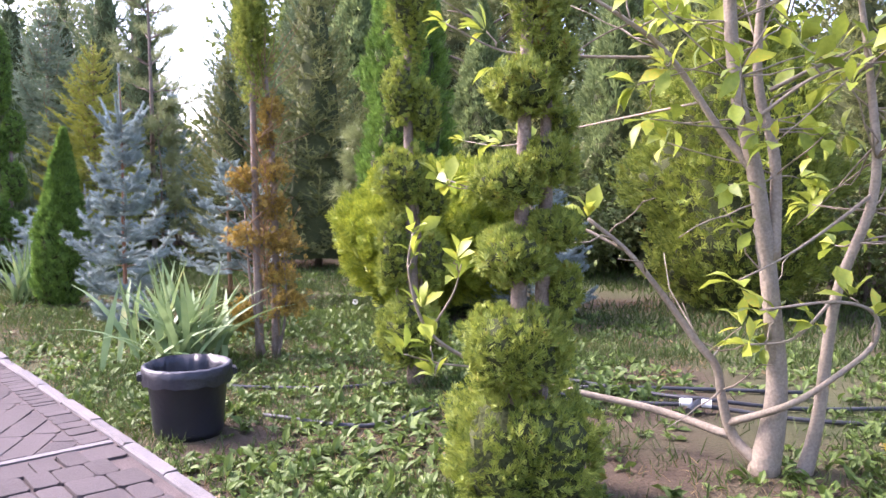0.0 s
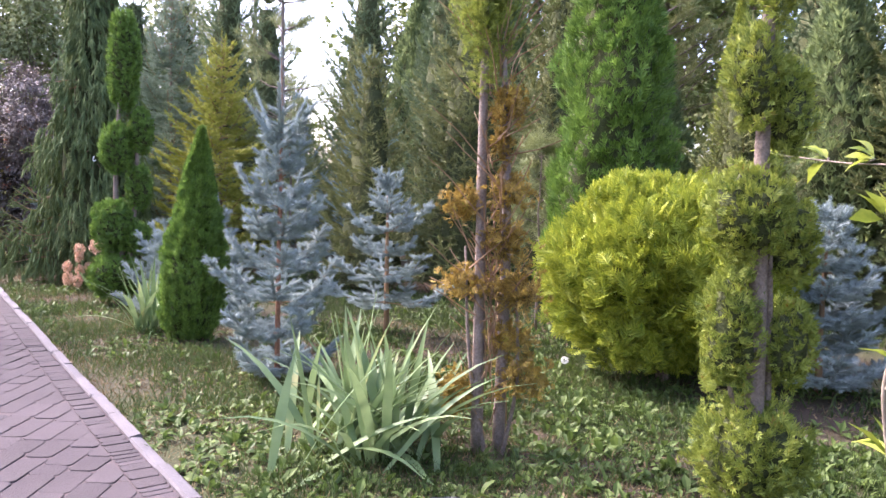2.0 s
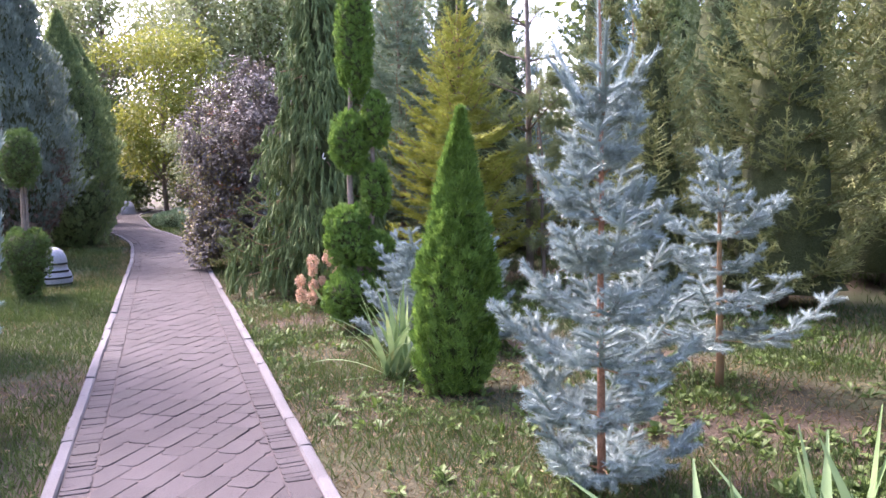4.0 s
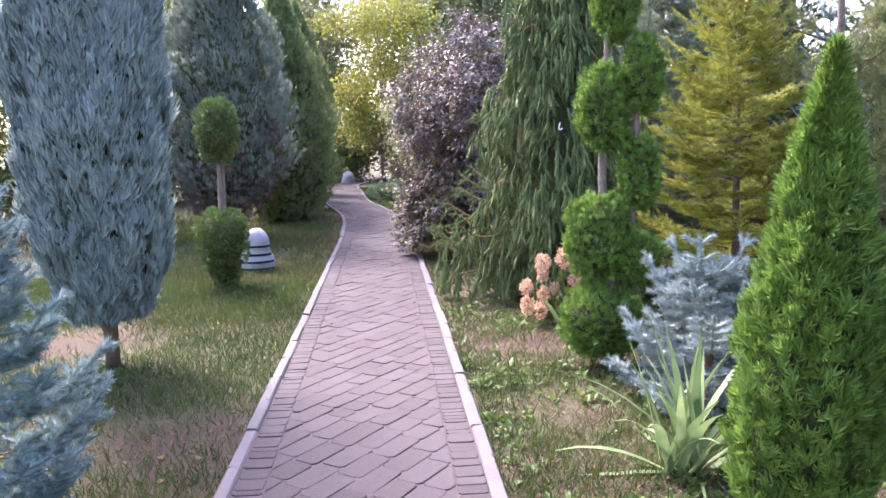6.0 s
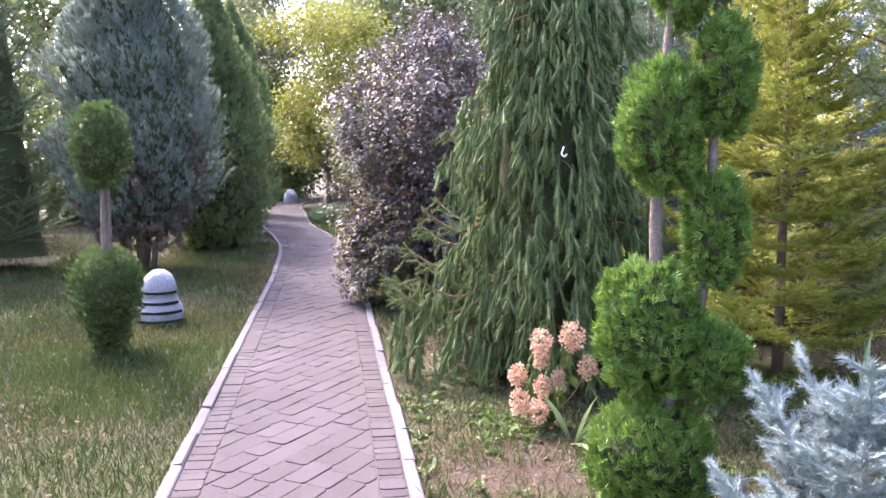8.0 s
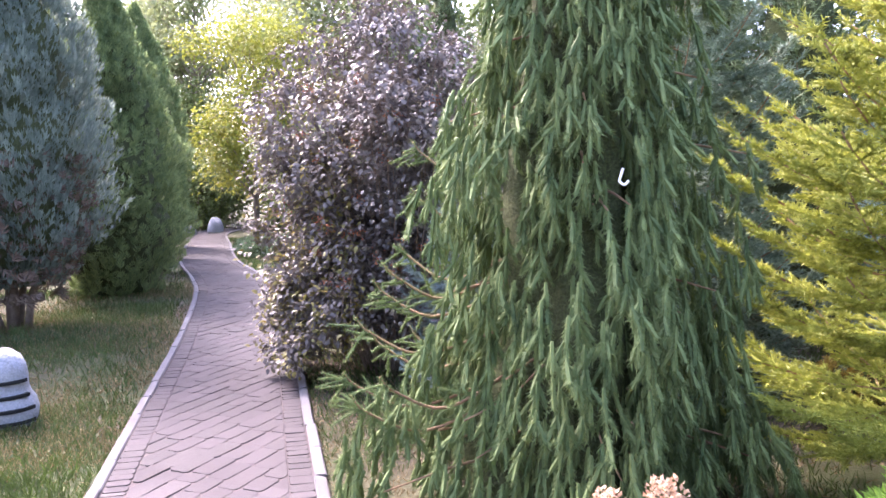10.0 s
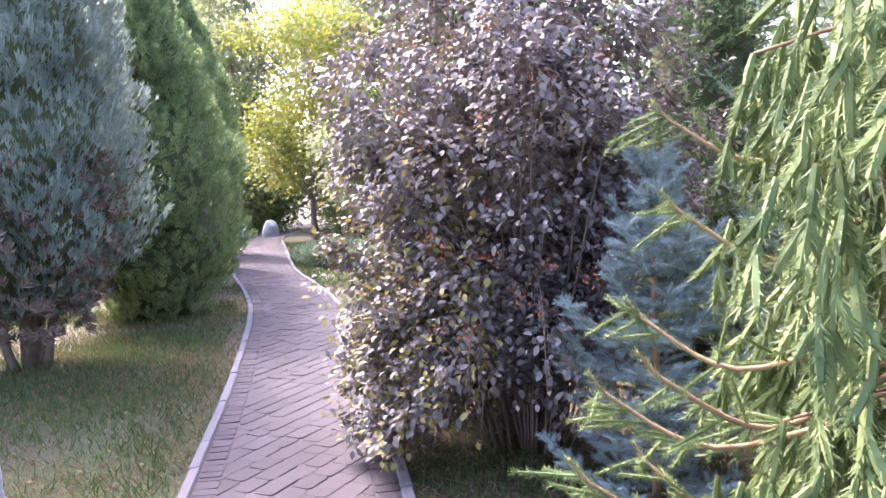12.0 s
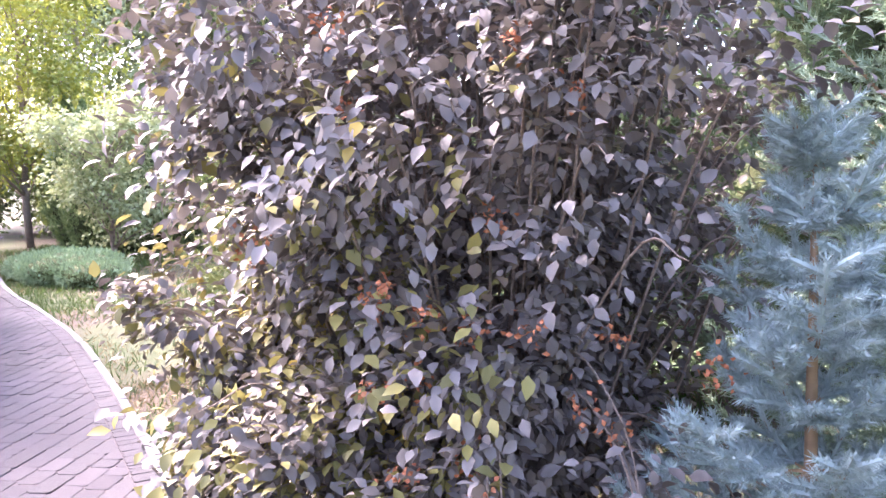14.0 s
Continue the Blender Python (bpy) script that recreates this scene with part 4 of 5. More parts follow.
def weeping_spruce():
    """A tall spruce whose branchlets hang down in curtains from short limbs."""
    t = thing("weeping_spruce", (-7.24, 12.42), "tall dark green weeping spruce with hanging branches", "spruce")
    h = 5.6
    line = wavy((0, 0, -0.03), (0.0, 0.0, h), 10, 0.015)
    child("trunk", mesh("trunk", *tube(line, np.linspace(0.07, 0.01, 10), 9), BARK, True), t)
    limbs, s, e = [], [], []

    def reach(z, az):
        fold = 0.17 * math.sin(az * 5 + 1.3 * math.sin(z * 2.1)) + 0.4 * noise.noise(Vector((math.cos(az) * 1.7, math.sin(az) * 1.7, z * 1.3)))
        return np.interp(z, [0, 0.6, 2.2, 4.0, h], [0.92, 0.84, 0.52, 0.30, 0.06]) * (0.95 + fold)

    for k in range(2700):
        z = 0.28 + (h - 0.35) * (RNG.random() ** 1.5)
        az = RNG.random() * 6.283
        hd = np.array([math.cos(az), math.sin(az), 0])
        r = reach(z, az) * (RNG.uniform(0.84, 1.06) if k % 3 else RNG.uniform(0.5, 0.85))
        ln = min(RNG.uniform(0.16, 0.30), z - 0.04)
        b = hd * r + (0, 0, z)
        way = unit(np.array([0, 0, -1.0]) + hd * RNG.uniform(0.05, 0.4) + RNG.normal(0, 0.09, 3))
        m = b + way * ln * 0.5
        s += [b, m]
        e += [m, m + unit(way + np.array([0, 0, -0.3]) + RNG.normal(0, 0.08, 3)) * ln * 0.5]
        for q in range(2):
            c = b + way * ln * RNG.uniform(0.1, 0.75)
            sd = unit(np.cross(way, RNG.normal(size=3)))
            s.append(c), e.append(c + unit(way + sd * 0.5) * RNG.uniform(0.08, 0.14))
        if k % 22 == 0:
            limbs.append(tube(curve([(0, 0, z + 0.02), hd * r * 0.55 + (0, 0, z + 0.06), b], 4), np.linspace(0.011, 0.004, 9), 5))
    hung = len(s)
    # upturned, outreaching shoots
    for az, z, rc in ((176, 1.78, 0.92), (184, 1.52, 0.86), (178, 1.2, 1.0), (190, 1.02, 1.05), (202, 0.85, 1.08), (214, 0.62, 1.12), (226, 0.55, 1.1), (238, 0.7, 1.05), (196, 0.4, 1.15), (170, 0.7, 1.05), (208, 1.15, 0.92), (186, 0.72, 1.12)):
        hd = np.array([math.cos(radians(az)), math.sin(radians(az)), 0])
        limb = curve([hd * 0.4 + (0, 0, z + 0.08), hd * rc * 0.75 + (0, 0, z - 0.05), hd * rc + (0, 0, z + 0.06), hd * (rc + 0.08) + (0, 0, z + 0.14)], 5)
        limbs.append(tube(limb, np.linspace(0.010, 0.004, len(limb)), 5))
        s.extend(limb[:-1]), e.extend(limb[1:])
        for q in range(12):
            b = limb[RNG.integers(3, len(limb) - 2)]
            s.append(b), e.append(b + unit(hd * 0.7 + RNG.normal(0, 0.5, 3) + (0, 0, -0.15)) * RNG.uniform(0.08, 0.2))
    s, e = np.array(s), np.array(e)
    child("crown", mesh("crown", *join([brush(s[:hung], e[:hung], 430, 0.038, 0.08, 0.95), finger_mesh(s[:hung], e[:hung], 0.012), brush(s[hung:], e[hung:], 1300, 0.024, 0.055, 0.8), finger_mesh(s[hung:], e[hung:], 0.005)]), NORWAY), t, "hanging green needle-clad branchlets")
    child("branch_work", mesh("branch_work", *join(limbs + [twig_mesh(s, e, 0.0035)]), TWIG, True), t, kind="stuff")
    # Added dark core; its colour stands for shade behind the hanging branchlets.
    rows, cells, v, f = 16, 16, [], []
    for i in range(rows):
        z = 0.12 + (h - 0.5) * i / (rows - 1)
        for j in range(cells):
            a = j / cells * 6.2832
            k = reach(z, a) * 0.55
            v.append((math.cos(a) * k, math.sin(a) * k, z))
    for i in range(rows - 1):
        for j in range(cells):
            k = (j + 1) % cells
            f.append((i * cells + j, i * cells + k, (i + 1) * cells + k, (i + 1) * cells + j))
    child("inner_mass", mesh("inner_mass", v, f, INNER_SHADE, True), t)


weeping_spruce()


def ribbon():
    t = thing("plant_tag", (-6.83, 11.72, 1.68), "white plastic tag hanging on a spruce branch", "tag")
    pts = curve([(0, 0, 0.05), (-0.01, 0.0, 0.02), (-0.015, 0, 0.0), (0.005, 0, -0.015), (0.022, 0, 0.0)], 5)
    child("strip", mesh("strip", *tube(pts, np.full(len(pts), 0.006), 5), TAG, True), t)


ribbon()


def purple_shrub():
    """A tall multi-stemmed ninebark: many stems from one base and dense purple leaves."""
    t = thing("purple_shrub", (-9.72, 14.70), "tall dense shrub with dark purple leaves and dry seed heads", "shrub")
    stems, tips, ways = [], [], []
    for k in range(165):
        az, lean = RNG.random() * 6.283, RNG.random() ** 0.6
        h = RNG.uniform(1.6, 3.7) * (1 - 0.25 * lean)
        r = lean * 1.12
        a = np.array([math.cos(az), math.sin(az), 0])
        base = a * RNG.uniform(0.02, 0.3)
        pts = [base, base + a * r * 0.35 + (0, 0, h * 0.5), a * r * 0.9 + (0, 0, h * 0.9), a * r * 1.12 + (0, 0, h * (1 - 0.10 * lean))]
        c = curve(pts, 6)
        stems.append(tube(c, np.linspace(0.008, 0.002, len(c)), 5))
        for q in range(22):
            u = RNG.uniform(0.2, 1.0)
            b = c[int(u * (len(c) - 1))]
            w = unit(RNG.normal(size=3) * (1, 1, 0.6) + a * 0.9)
            m = b + w * RNG.uniform(0.04, 0.26)
            tips.append(m), ways.append(w)
    for k in range(36):     # low arching shoots, some over the kerb
        az = radians(RNG.uniform(150, 330))
        a = np.array([math.cos(az), math.sin(az), 0])
        z = RNG.uniform(0.25, 1.3)
        c = curve([a * 0.15 + (0, 0, 0.1), a * 0.55 + (0, 0, z), a * 0.95 + (0, 0, z * 0.95), a * RNG.uniform(0.98, 1.15) + (0, 0, max(z * 0.6, 0.12))], 6)
        stems.append(tube(c, np.linspace(0.006, 0.002, len(c)), 5))
        for q in range(26):
            b = c[int(RNG.uniform(0.35, 1.0) * (len(c) - 1))]
            w = unit(RNG.normal(size=3) + a * 0.5)
            tips.append(b + w * RNG.uniform(0.02, 0.16)), ways.append(w)
    tips, ways = np.array(tips), np.array(ways)
    tips[:, 2] = np.maximum(tips[:, 2], 0.07)
    n = 15
    p = np.repeat(tips, n, 0) + RNG.normal(0, 0.045, (len(tips) * n, 3))
    p[:, 2] = np.maximum(p[:, 2], 0.06)
    w = np.repeat(ways, n, 0)
    ahead = unit(w * 0.8 + RNG.normal(0, 0.5, p.shape) + (0, 0, -0.35))
    size = RNG.uniform(0.034, 0.066, len(p))
    up = np.array([0, 0, 1.0]) + w * 0.5 + RNG.normal(0, 0.35, p.shape)
    # thin where the blue spruce crowds it; turning olive low on the path side
    crowd = (p @ np.array([0.86, -0.51, 0]) > 0.62) & (p[:, 2] < 1.9)
    keep = ~(crowd & (RNG.random(len(p)) < 0.9))
    p, ahead, size, up = p[keep], ahead[keep], size[keep], up[keep]
    turning = (p @ np.array([-0.80, -0.60, 0]) > 0.35) & (RNG.random(len(p)) < np.interp(p[:, 2], [0.3, 1.2, 2.2], [0.34, 0.28, 0.06]))
    child("turning_foliage", mesh("turning_foliage", *scatter(*LEAF, p[turning], ahead[turning], size[turning], up[turning]), PURPLE_OLIVE, True), t, "olive and yellow turning leaves", kind="stuff")
    p, ahead, size, up = p[~turning], ahead[~turning], size[~turning], up[~turning]
    # the ones that the walk passes nearest stand singly
    near = np.flatnonzero((p @ np.array([0.35, -0.94, 0]) > 0.82) & (p[:, 2] > 0.4) & (p[:, 2] < 2.2))[:280]
    rest = np.setdiff1d(np.arange(len(p)), near)
    child("foliage", mesh("foliage", *scatter(*LEAF, p[rest], ahead[rest], size[rest], up[rest]), PURPLE, True), t, "dense dark purple leaves", kind="stuff")
    for i in near:
        v, f = scatter(*LEAF, np.zeros((1, 3)), ahead[i:i + 1], size[i:i + 1], up[i:i + 1])
        ob = child("leaf", mesh("leaf", v, f, PURPLE, True), t)
        ob.location = p[i]
    child("stem_work", mesh("stem_work", *join(stems), BARK, True), t, "thin brown stems", "stuff")
    d = np.array([unit(np.array([RNG.normal(0.1, 0.5), -1, 0])) for _ in range(26)])
    heads = d * RNG.uniform(0.75, 1.1, (26, 1))
    heads[:, 2] = RNG.uniform(0.8, 2.5, 26)
    hp = np.repeat(heads, 24, 0) + RNG.normal(0, 0.028, (26 * 24, 3))
    child("dry_bloom", mesh("dry_bloom", *scatter(*LEAF_FAR, hp, RNG.normal(size=hp.shape), 0.021), SEED), t, "rusty dry seed heads", "stuff")


SEED = material("rusty seed heads", (0.20, 0.06, 0.03), (0.42, 0.16, 0.07), 0.8, 8, island=0.6)
purple_shrub()

t = thing("column_juniper", (-8.78, 8.4), "tall blue-grey columnar juniper on a bare trunk", "juniper")
column(t, 4.2, 0.50, 0.36, JUNIPER, 0.14, 3000, tip=2.4, belly=0.34, template=WISP, lift=1.9, spread=0.36, trunk_r=0.055, bark=BARK, uneven=0.14)
child("stub", mesh("stub", *tube(curve([(0.02, -0.02, 0.22), (-0.08, -0.05, 0.45), (-0.1, -0.06, 0.7)], 4), np.linspace(0.03, 0.02, 9), 7), BARK, True), t)

LEFT_ROW = [((-15.1, 14.6), 5.9, 1.15, 0.55, THUJA_GREY, "big blue-green arborvitae with bare brownish stems below", 1.5), ((-16.45, 17.25), 5.2, 1.05, 0.05, THUJA_DEEP, "dense dark green arborvitae beside the path", 1.35),
            ((-18.4, 19.6), 5.2, 0.85, 0.05, THUJA_DEEP, "dark green arborvitae in a row", 2.3), ((-20.75, 21.75), 5.2, 0.82, 0.05, THUJA_DEEP, "dark green arborvitae in a row", 2.3), ((-23.5, 24.6), 6.0, 0.75, 0.05, THUJA_DEEP, "tall dark columnar arborvitae", 2.6)]
for at, h, r, low, mat, label, tip in LEFT_ROW:
    t = thing("arborvitae", at, label, "conifer", "arborvitae row")
    column(t, h, r, low, mat, 0.15, 620 if low > 0.1 else 420, tip=tip, belly=0.3, template=WISP if low > 0.1 else SPRAY_MID, uneven=0.26, lift=1.3, trunk_r=0.08)
t = bpy.data.objects["arborvitae"]
a = RNG.random(1000) * 6.283
dz = RNG.uniform(0.35, 2.1, 1000)
dp = np.stack([np.cos(a), np.sin(a), 0 * a], -1)
child("dead_sprays", mesh("dead_sprays", *sprays(dp * (np.interp(dz, [0.35, 1.2, 2.1], [0.6, 1.02, 1.12]) * RNG.uniform(0.75, 1.0, 1000))[:, None] + np.c_[0 * a, 0 * a, dz], dp, 0.16, 0.3, 0.6, SPRAY_MID), DEAD_TWIG), t, "dead brown lower sprays", "stuff")
for a, b in (((-0.12, -0.1, -0.02), (-0.5, -0.3, 1.3)), ((0.12, 0.1, -0.02), (0.35, 0.3, 1.2)), ((0.0, -0.14, -0.02), (0.1, -0.5, 1.2)), ((-0.05, 0.1, -0.02), (-0.3, 0.4, 1.3))):
    child("stem", mesh("stem", *tube(wavy(a, b, 6, 0.03), np.linspace(0.05, 0.03, 6), 7), BARK, True), t)
t = thing("dark_spruce", (-17.2, 13.4), "dark blue-green spruce in the shade", "spruce")
spruce(t, 5.8, 1.7, WOODS, whorls=15, per=8, leader=0.4, twigs=8, needle=0.06, per_m=150, thick=0.10, body=0.012, sub=False, mass=0.45)


# ---- pines and woods behind ----
t = thing("tall_pine", (-7.7, 20.4), "tall bare-trunked pine with sparse limbs", "pine")
pine(t, 8.5, PINE, 0.10, 8, 1.9, 0.32, 0.16, 9, 60, rise=0.7)
t = thing("young_pine", (-4.92, 13.7), "thin pine with bare trunk and long needles", "pine")
pine(t, 5.4, PINE, 0.055, 8, 0.85, 0.34, 0.13, 8, 60, rise=0.45)
t = thing("young_pine", (-4.66, 13.4), "small pine with long pale needles", "pine")
pine(t, 2.7, PINE, 0.028, 8, 0.5, 0.15, 0.14, 7, 60, rise=0.3)
t = thing("young_pine", (-1.0, 9.75), "little brownish pine with long needles", "pine")
pine(t, 1.9, PINE, 0.016, 5, 0.22, 0.42, 0.13, 6, 60, rise=0.8)
t = thing("tall_pine", (1.1, 17.5), "dense tall pine behind the bed", "pine")
pine(t, 8.0, WOODS_OLIVE, 0.10, 14, 1.7, 0.15, 0.16, 14, 70, rise=0.5, per=5)

t = thing("green_spruce", (-7.45, 15.35), "grey-green spruce behind a small blue spruce", "spruce")
spruce(t, 4.8, 1.45, NORWAY_GREY, whorls=19, per=8, leader=0.3, twigs=9, rise=0.12, needle=0.04, per_m=210, thick=0.10, body=0.006, trunk_r=0.06, bark=BARK, droop=0.2)

# two woodland conifers and a leafy tree, repeated with their own size and turn
WOOD_A = thing("woodland_spruce", (-1.9, 12.4), "green spruce among other trees", "spruce", "trees behind the bed")
spruce(WOOD_A, 4.6, 1.25, WOODS_OLIVE, whorls=14, per=7, leader=0.4, twigs=7, needle=0.065, per_m=110, thick=0.11, body=0.012, sub=False, mass=0.42, trunk_r=0.06, bark=BARK)
WOOD_B = thing("woodland_spruce", (-9.3, 17.6), "dense dark green spruce among other trees", "spruce", "trees behind the bed")
spruce(WOOD_B, 5.6, 1.5, WOODS, whorls=15, per=8, leader=0.4, twigs=7, needle=0.065, per_m=110, thick=0.11, body=0.012, sub=False, mass=0.42, trunk_r=0.07, bark=BARK)
WOOD_C = thing("woodland_arborvitae", (0.9, 16.4), "tall green arborvitae among other trees", "conifer", "trees behind the bed")
column(WOOD_C, 5.0, 0.8, 0.1, THUJA_DEEP, 0.20, 230, template=SPRAY_SMALL, tip=1.7, belly=0.25, uneven=0.22)
LEAF_A = thing("woodland_tree", (2.5, 24.0), "tall leafy tree in the woods behind", "tree", "woods")
broad_tree(LEAF_A, 11.0, 3.2, LEAFY, 8000, 0.23, 0.17, 0.12, 46)
LEAF_B = thing("pale_tree", (-33.0, 42.0), "tall pale drooping birch in the distance", "tree", "woods")
broad_tree(LEAF_B, 15.0, 3.0, LEAFY_PALE, 9000, 0.24, 0.16, 0.12, 54, BARK_PALE, 0.6, clump=0.26)


BUSH = thing("woodland_bush", (-7.0, 24.0), "dense leafy undergrowth bush in the woods", "shrub", "undergrowth")
broad_tree(BUSH, 3.6, 2.2, LEAFY, 5200, 0.17, 0.05, 0.02, 30, clump=0.42)


def repeat(ob, rows, label=""):
    for x, y, k, a in rows:
        c = copy_thing(ob, pose(x, y, 0, 0, 0, a) @ Matrix.Scale(k, 4))
        if label:
            tagged(c, label)


repeat(WOOD_A, [(-4.4, 17.2, 0.95, 40), (-0.7, 14.2, 1.05, 100), (3.4, 11.6, 1.0, 200), (5.2, 10.0, 1.0, 20), (-3.2, 12.2, 0.72, 260), (1.3, 11.0, 0.75, 150), (-12.6, 19.0, 0.8, 30)])
repeat(WOOD_B, [(-2.6, 15.6, 0.95, 75), (0.3, 19.0, 1.3, 10), (-11.2, 18.6, 0.85, 140), (3.6, 15.3, 1.2, 250), (-9.8, 21.0, 1.15, 190), (-5.2, 21.5, 1.3, 330), (7.5, 11.5, 1.1, 100), (-7.7, 18.7, 1.15, 20), (-6.6, 18.0, 1.0, 160)])
repeat(WOOD_C, [(2.7, 12.2, 0.9, 0), (4.6, 13.0, 1.15, 120), (-3.7, 20.2, 1.2, 50), (-1.8, 18.0, 1.25, 210), (-16.3, 26.5, 0.62, 40), (-17.6, 27.6, 0.58, 160), (-19.2, 28.7, 0.62, 280), (-14.6, 25.4, 0.66, 90), (-21.2, 28.0, 0.7, 10), (-20.2, 28.8, 0.8, 200), (-22.3, 28.9, 0.75, 300)])
repeat(LEAF_A, [(-4.0, 27.0, 1.0, 60), (8.5, 20.0, 1.1, 200), (12.0, 12.0, 1.0, 20), (-1.0, 33.0, 1.3, 320), (-24.0, 40.0, 1.1, 10), 
                (-31.0, 34.5, 0.6, 75), (-35.0, 30.0, 0.8, 115), (-29.5, 22.0, 0.9, 220), (-26.0, 14.0, 0.95, 35), (-22.0, 6.0, 0.9, 95), (-17.0, -3.0, 0.9, 155), (-9.0, -10.0, 0.9, 10), (3.0, -12.0, 0.9, 250), (12.0, -4.0, 1.0, 300), (16.0, 5.0, 1.0, 45), (6.0, 29.0, 1.3, 260)])
repeat(BUSH, [(1.9, 11.6, 0.5, 15), (4.7, 8.7, 0.5, 130), (5.8, 6.3, 0.5, 250), (-10.5, 25.0, 1.0, 40), (-3.2, 24.0, 1.1, 80), (0.5, 22.5, 1.0, 120), (4.5, 19.5, 1.1, 160), (7.5, 16.5, 1.1, 200), (10.0, 12.5, 1.1, 240), (-14.0, 29.0, 1.0, 280), (-17.5, 31.5, 1.0, 320), (-21.5, 33.0, 1.1, 0), (-26.0, 35.5, 1.1, 60), (-30.5, 33.5, 1.0, 100),
              (-31.5, 29.0, 1.0, 140), (-28.0, 24.5, 1.0, 180), (-24.5, 19.5, 1.1, 220), (-21.5, 14.5, 1.1, 260), (-19.5, 10.0, 1.0, 300), (-17.0, 6.0, 1.0, 30), (9.5, 8.5, 1.0, 70), (-29.5, 32.3, 0.7, 15), (-27.2, 34.6, 0.8, 75), (-24.0, 32.6, 0.7, 135), (-20.5, 31.2, 0.9, 50), (-23.2, 30.9, 0.8, 110)])
repeat(LEAF_B, [(-38.0, 38.0, 0.95, 60), (-28.5, 45.0, 1.0, 140), (-42.0, 33.0, 0.9, 220), (-22.0, 47.0, 0.95, 300), (-28.0, 37.0, 0.9, 20), (-33.0, 36.0, 0.85, 170), (-24.5, 37.5, 0.85, 250), (-36.0, 31.0, 0.85, 200)])
t = thing("yellow_tree", (-24.0, 29.4), "tree with yellowing leaves beside the path end", "tree")
broad_tree(t, 8.6, 2.3, YELLOW, 13000, 0.14, 0.10, 0.18, 34)
t = thing("small_tree", (-19.2, 26.0), "small tree with pale green leaves", "tree")
broad_tree(t, 4.2, 1.2, LEAFY_PALE, 7000, 0.10, 0.06, 0.02, 26)
t = thing("low_juniper", (-18.3, 23.3), "low spreading green juniper at the path's edge", "juniper")
blobs_tree(t, [((0.1, 0.1, 0.24), (0.95, 0.8, 0.36), 2.2), ((-0.9, 0.5, 0.2), (0.6, 0.6, 0.3), 2.2), ((0.8, -0.35, 0.2), (0.6, 0.5, 0.28), 2.2)], JUNIPER_LOW, 0.10, 700, (), BARK, 0.7, template=WISP, spread=0.5)


# ---- stones ----
def slotted_stone():
    t = thing("slotted_stone", (-11.43, 12.06), "pale grey beehive-shaped stone with dark slots", "garden lamp")
    prof = [(0.20, -0.01), (0.222, 0.05), (0.225, 0.12), (0.205, 0.19), (0.175, 0.245), (0.168, 0.29), (0.170, 0.36), (0.158, 0.43), (0.125, 0.50), (0.06, 0.55), (0.0, 0.56)]
    n = 20
    v, f = [], []
    for r, z in prof:
        for j in range(n):
            a = j / n * 6.283
            k = r * (1 + 0.07 * noise.noise(Vector((math.cos(a) * 2, math.sin(a) * 2, z * 6))))
            v.append((math.cos(a) * k, math.sin(a) * k, z))
    for i in range(len(prof) - 1):
        for j in range(n):
            k = (j + 1) % n
            f.append((i * n + j, i * n + k, (i + 1) * n + k, (i + 1) * n + j))
    body = child("body", mesh("body", v, f, STONE, True), t)
    for z, r in ((0.045, 0.222), (0.135, 0.222), (0.225, 0.187), (0.33, 0.171)):
        v, f = [], []
        for j in range(13):
            a = radians(-110 + j * 12 - 10)
            for rr, dz in ((r - 0.03, -0.014), (r + 0.012, -0.012), (r + 0.012, 0.012), (r - 0.03, 0.014)):
                v.append((math.cos(a) * rr, math.sin(a) * rr, z + dz))
        for j in range(12):
            for q in range(4):
                w = (q + 1) % 4
                f.append((j * 4 + q, (j + 1) * 4 + q, (j + 1) * 4 + w, j * 4 + w))
        f += [(0, 1, 2, 3), (51, 50, 49, 48)]
        child("slot", mesh("slot", v, f, SLOT), body, "dark horizontal slot")


slotted_stone()


def boulder(at, r, label):
    bm = bmesh.new()
    bmesh.ops.create_icosphere(bm, subdivisions=3, radius=1)
    for q in bm.verts:
        k = 1 + 0.25 * noise.noise(q.co * 1.3 + Vector(at[:2] + (0,)))
        q.co = Vector((q.co.x * r[0] * k, q.co.y * r[1] * k, max(q.co.z * r[2] * k, -0.02) ))
    for fc in bm.faces:
        fc.smooth = True
    ob = thing("boulder", at, label, "boulder", "boulders at the path end")
    part("stone", bm, STONE, ob)


boulder((-27.0, 30.5), (0.3, 0.28, 0.62), "upright pale grey boulder where the path ends")
boulder((-26.9, 28.9), (0.5, 0.35, 0.38), "low pale boulder beside the path")


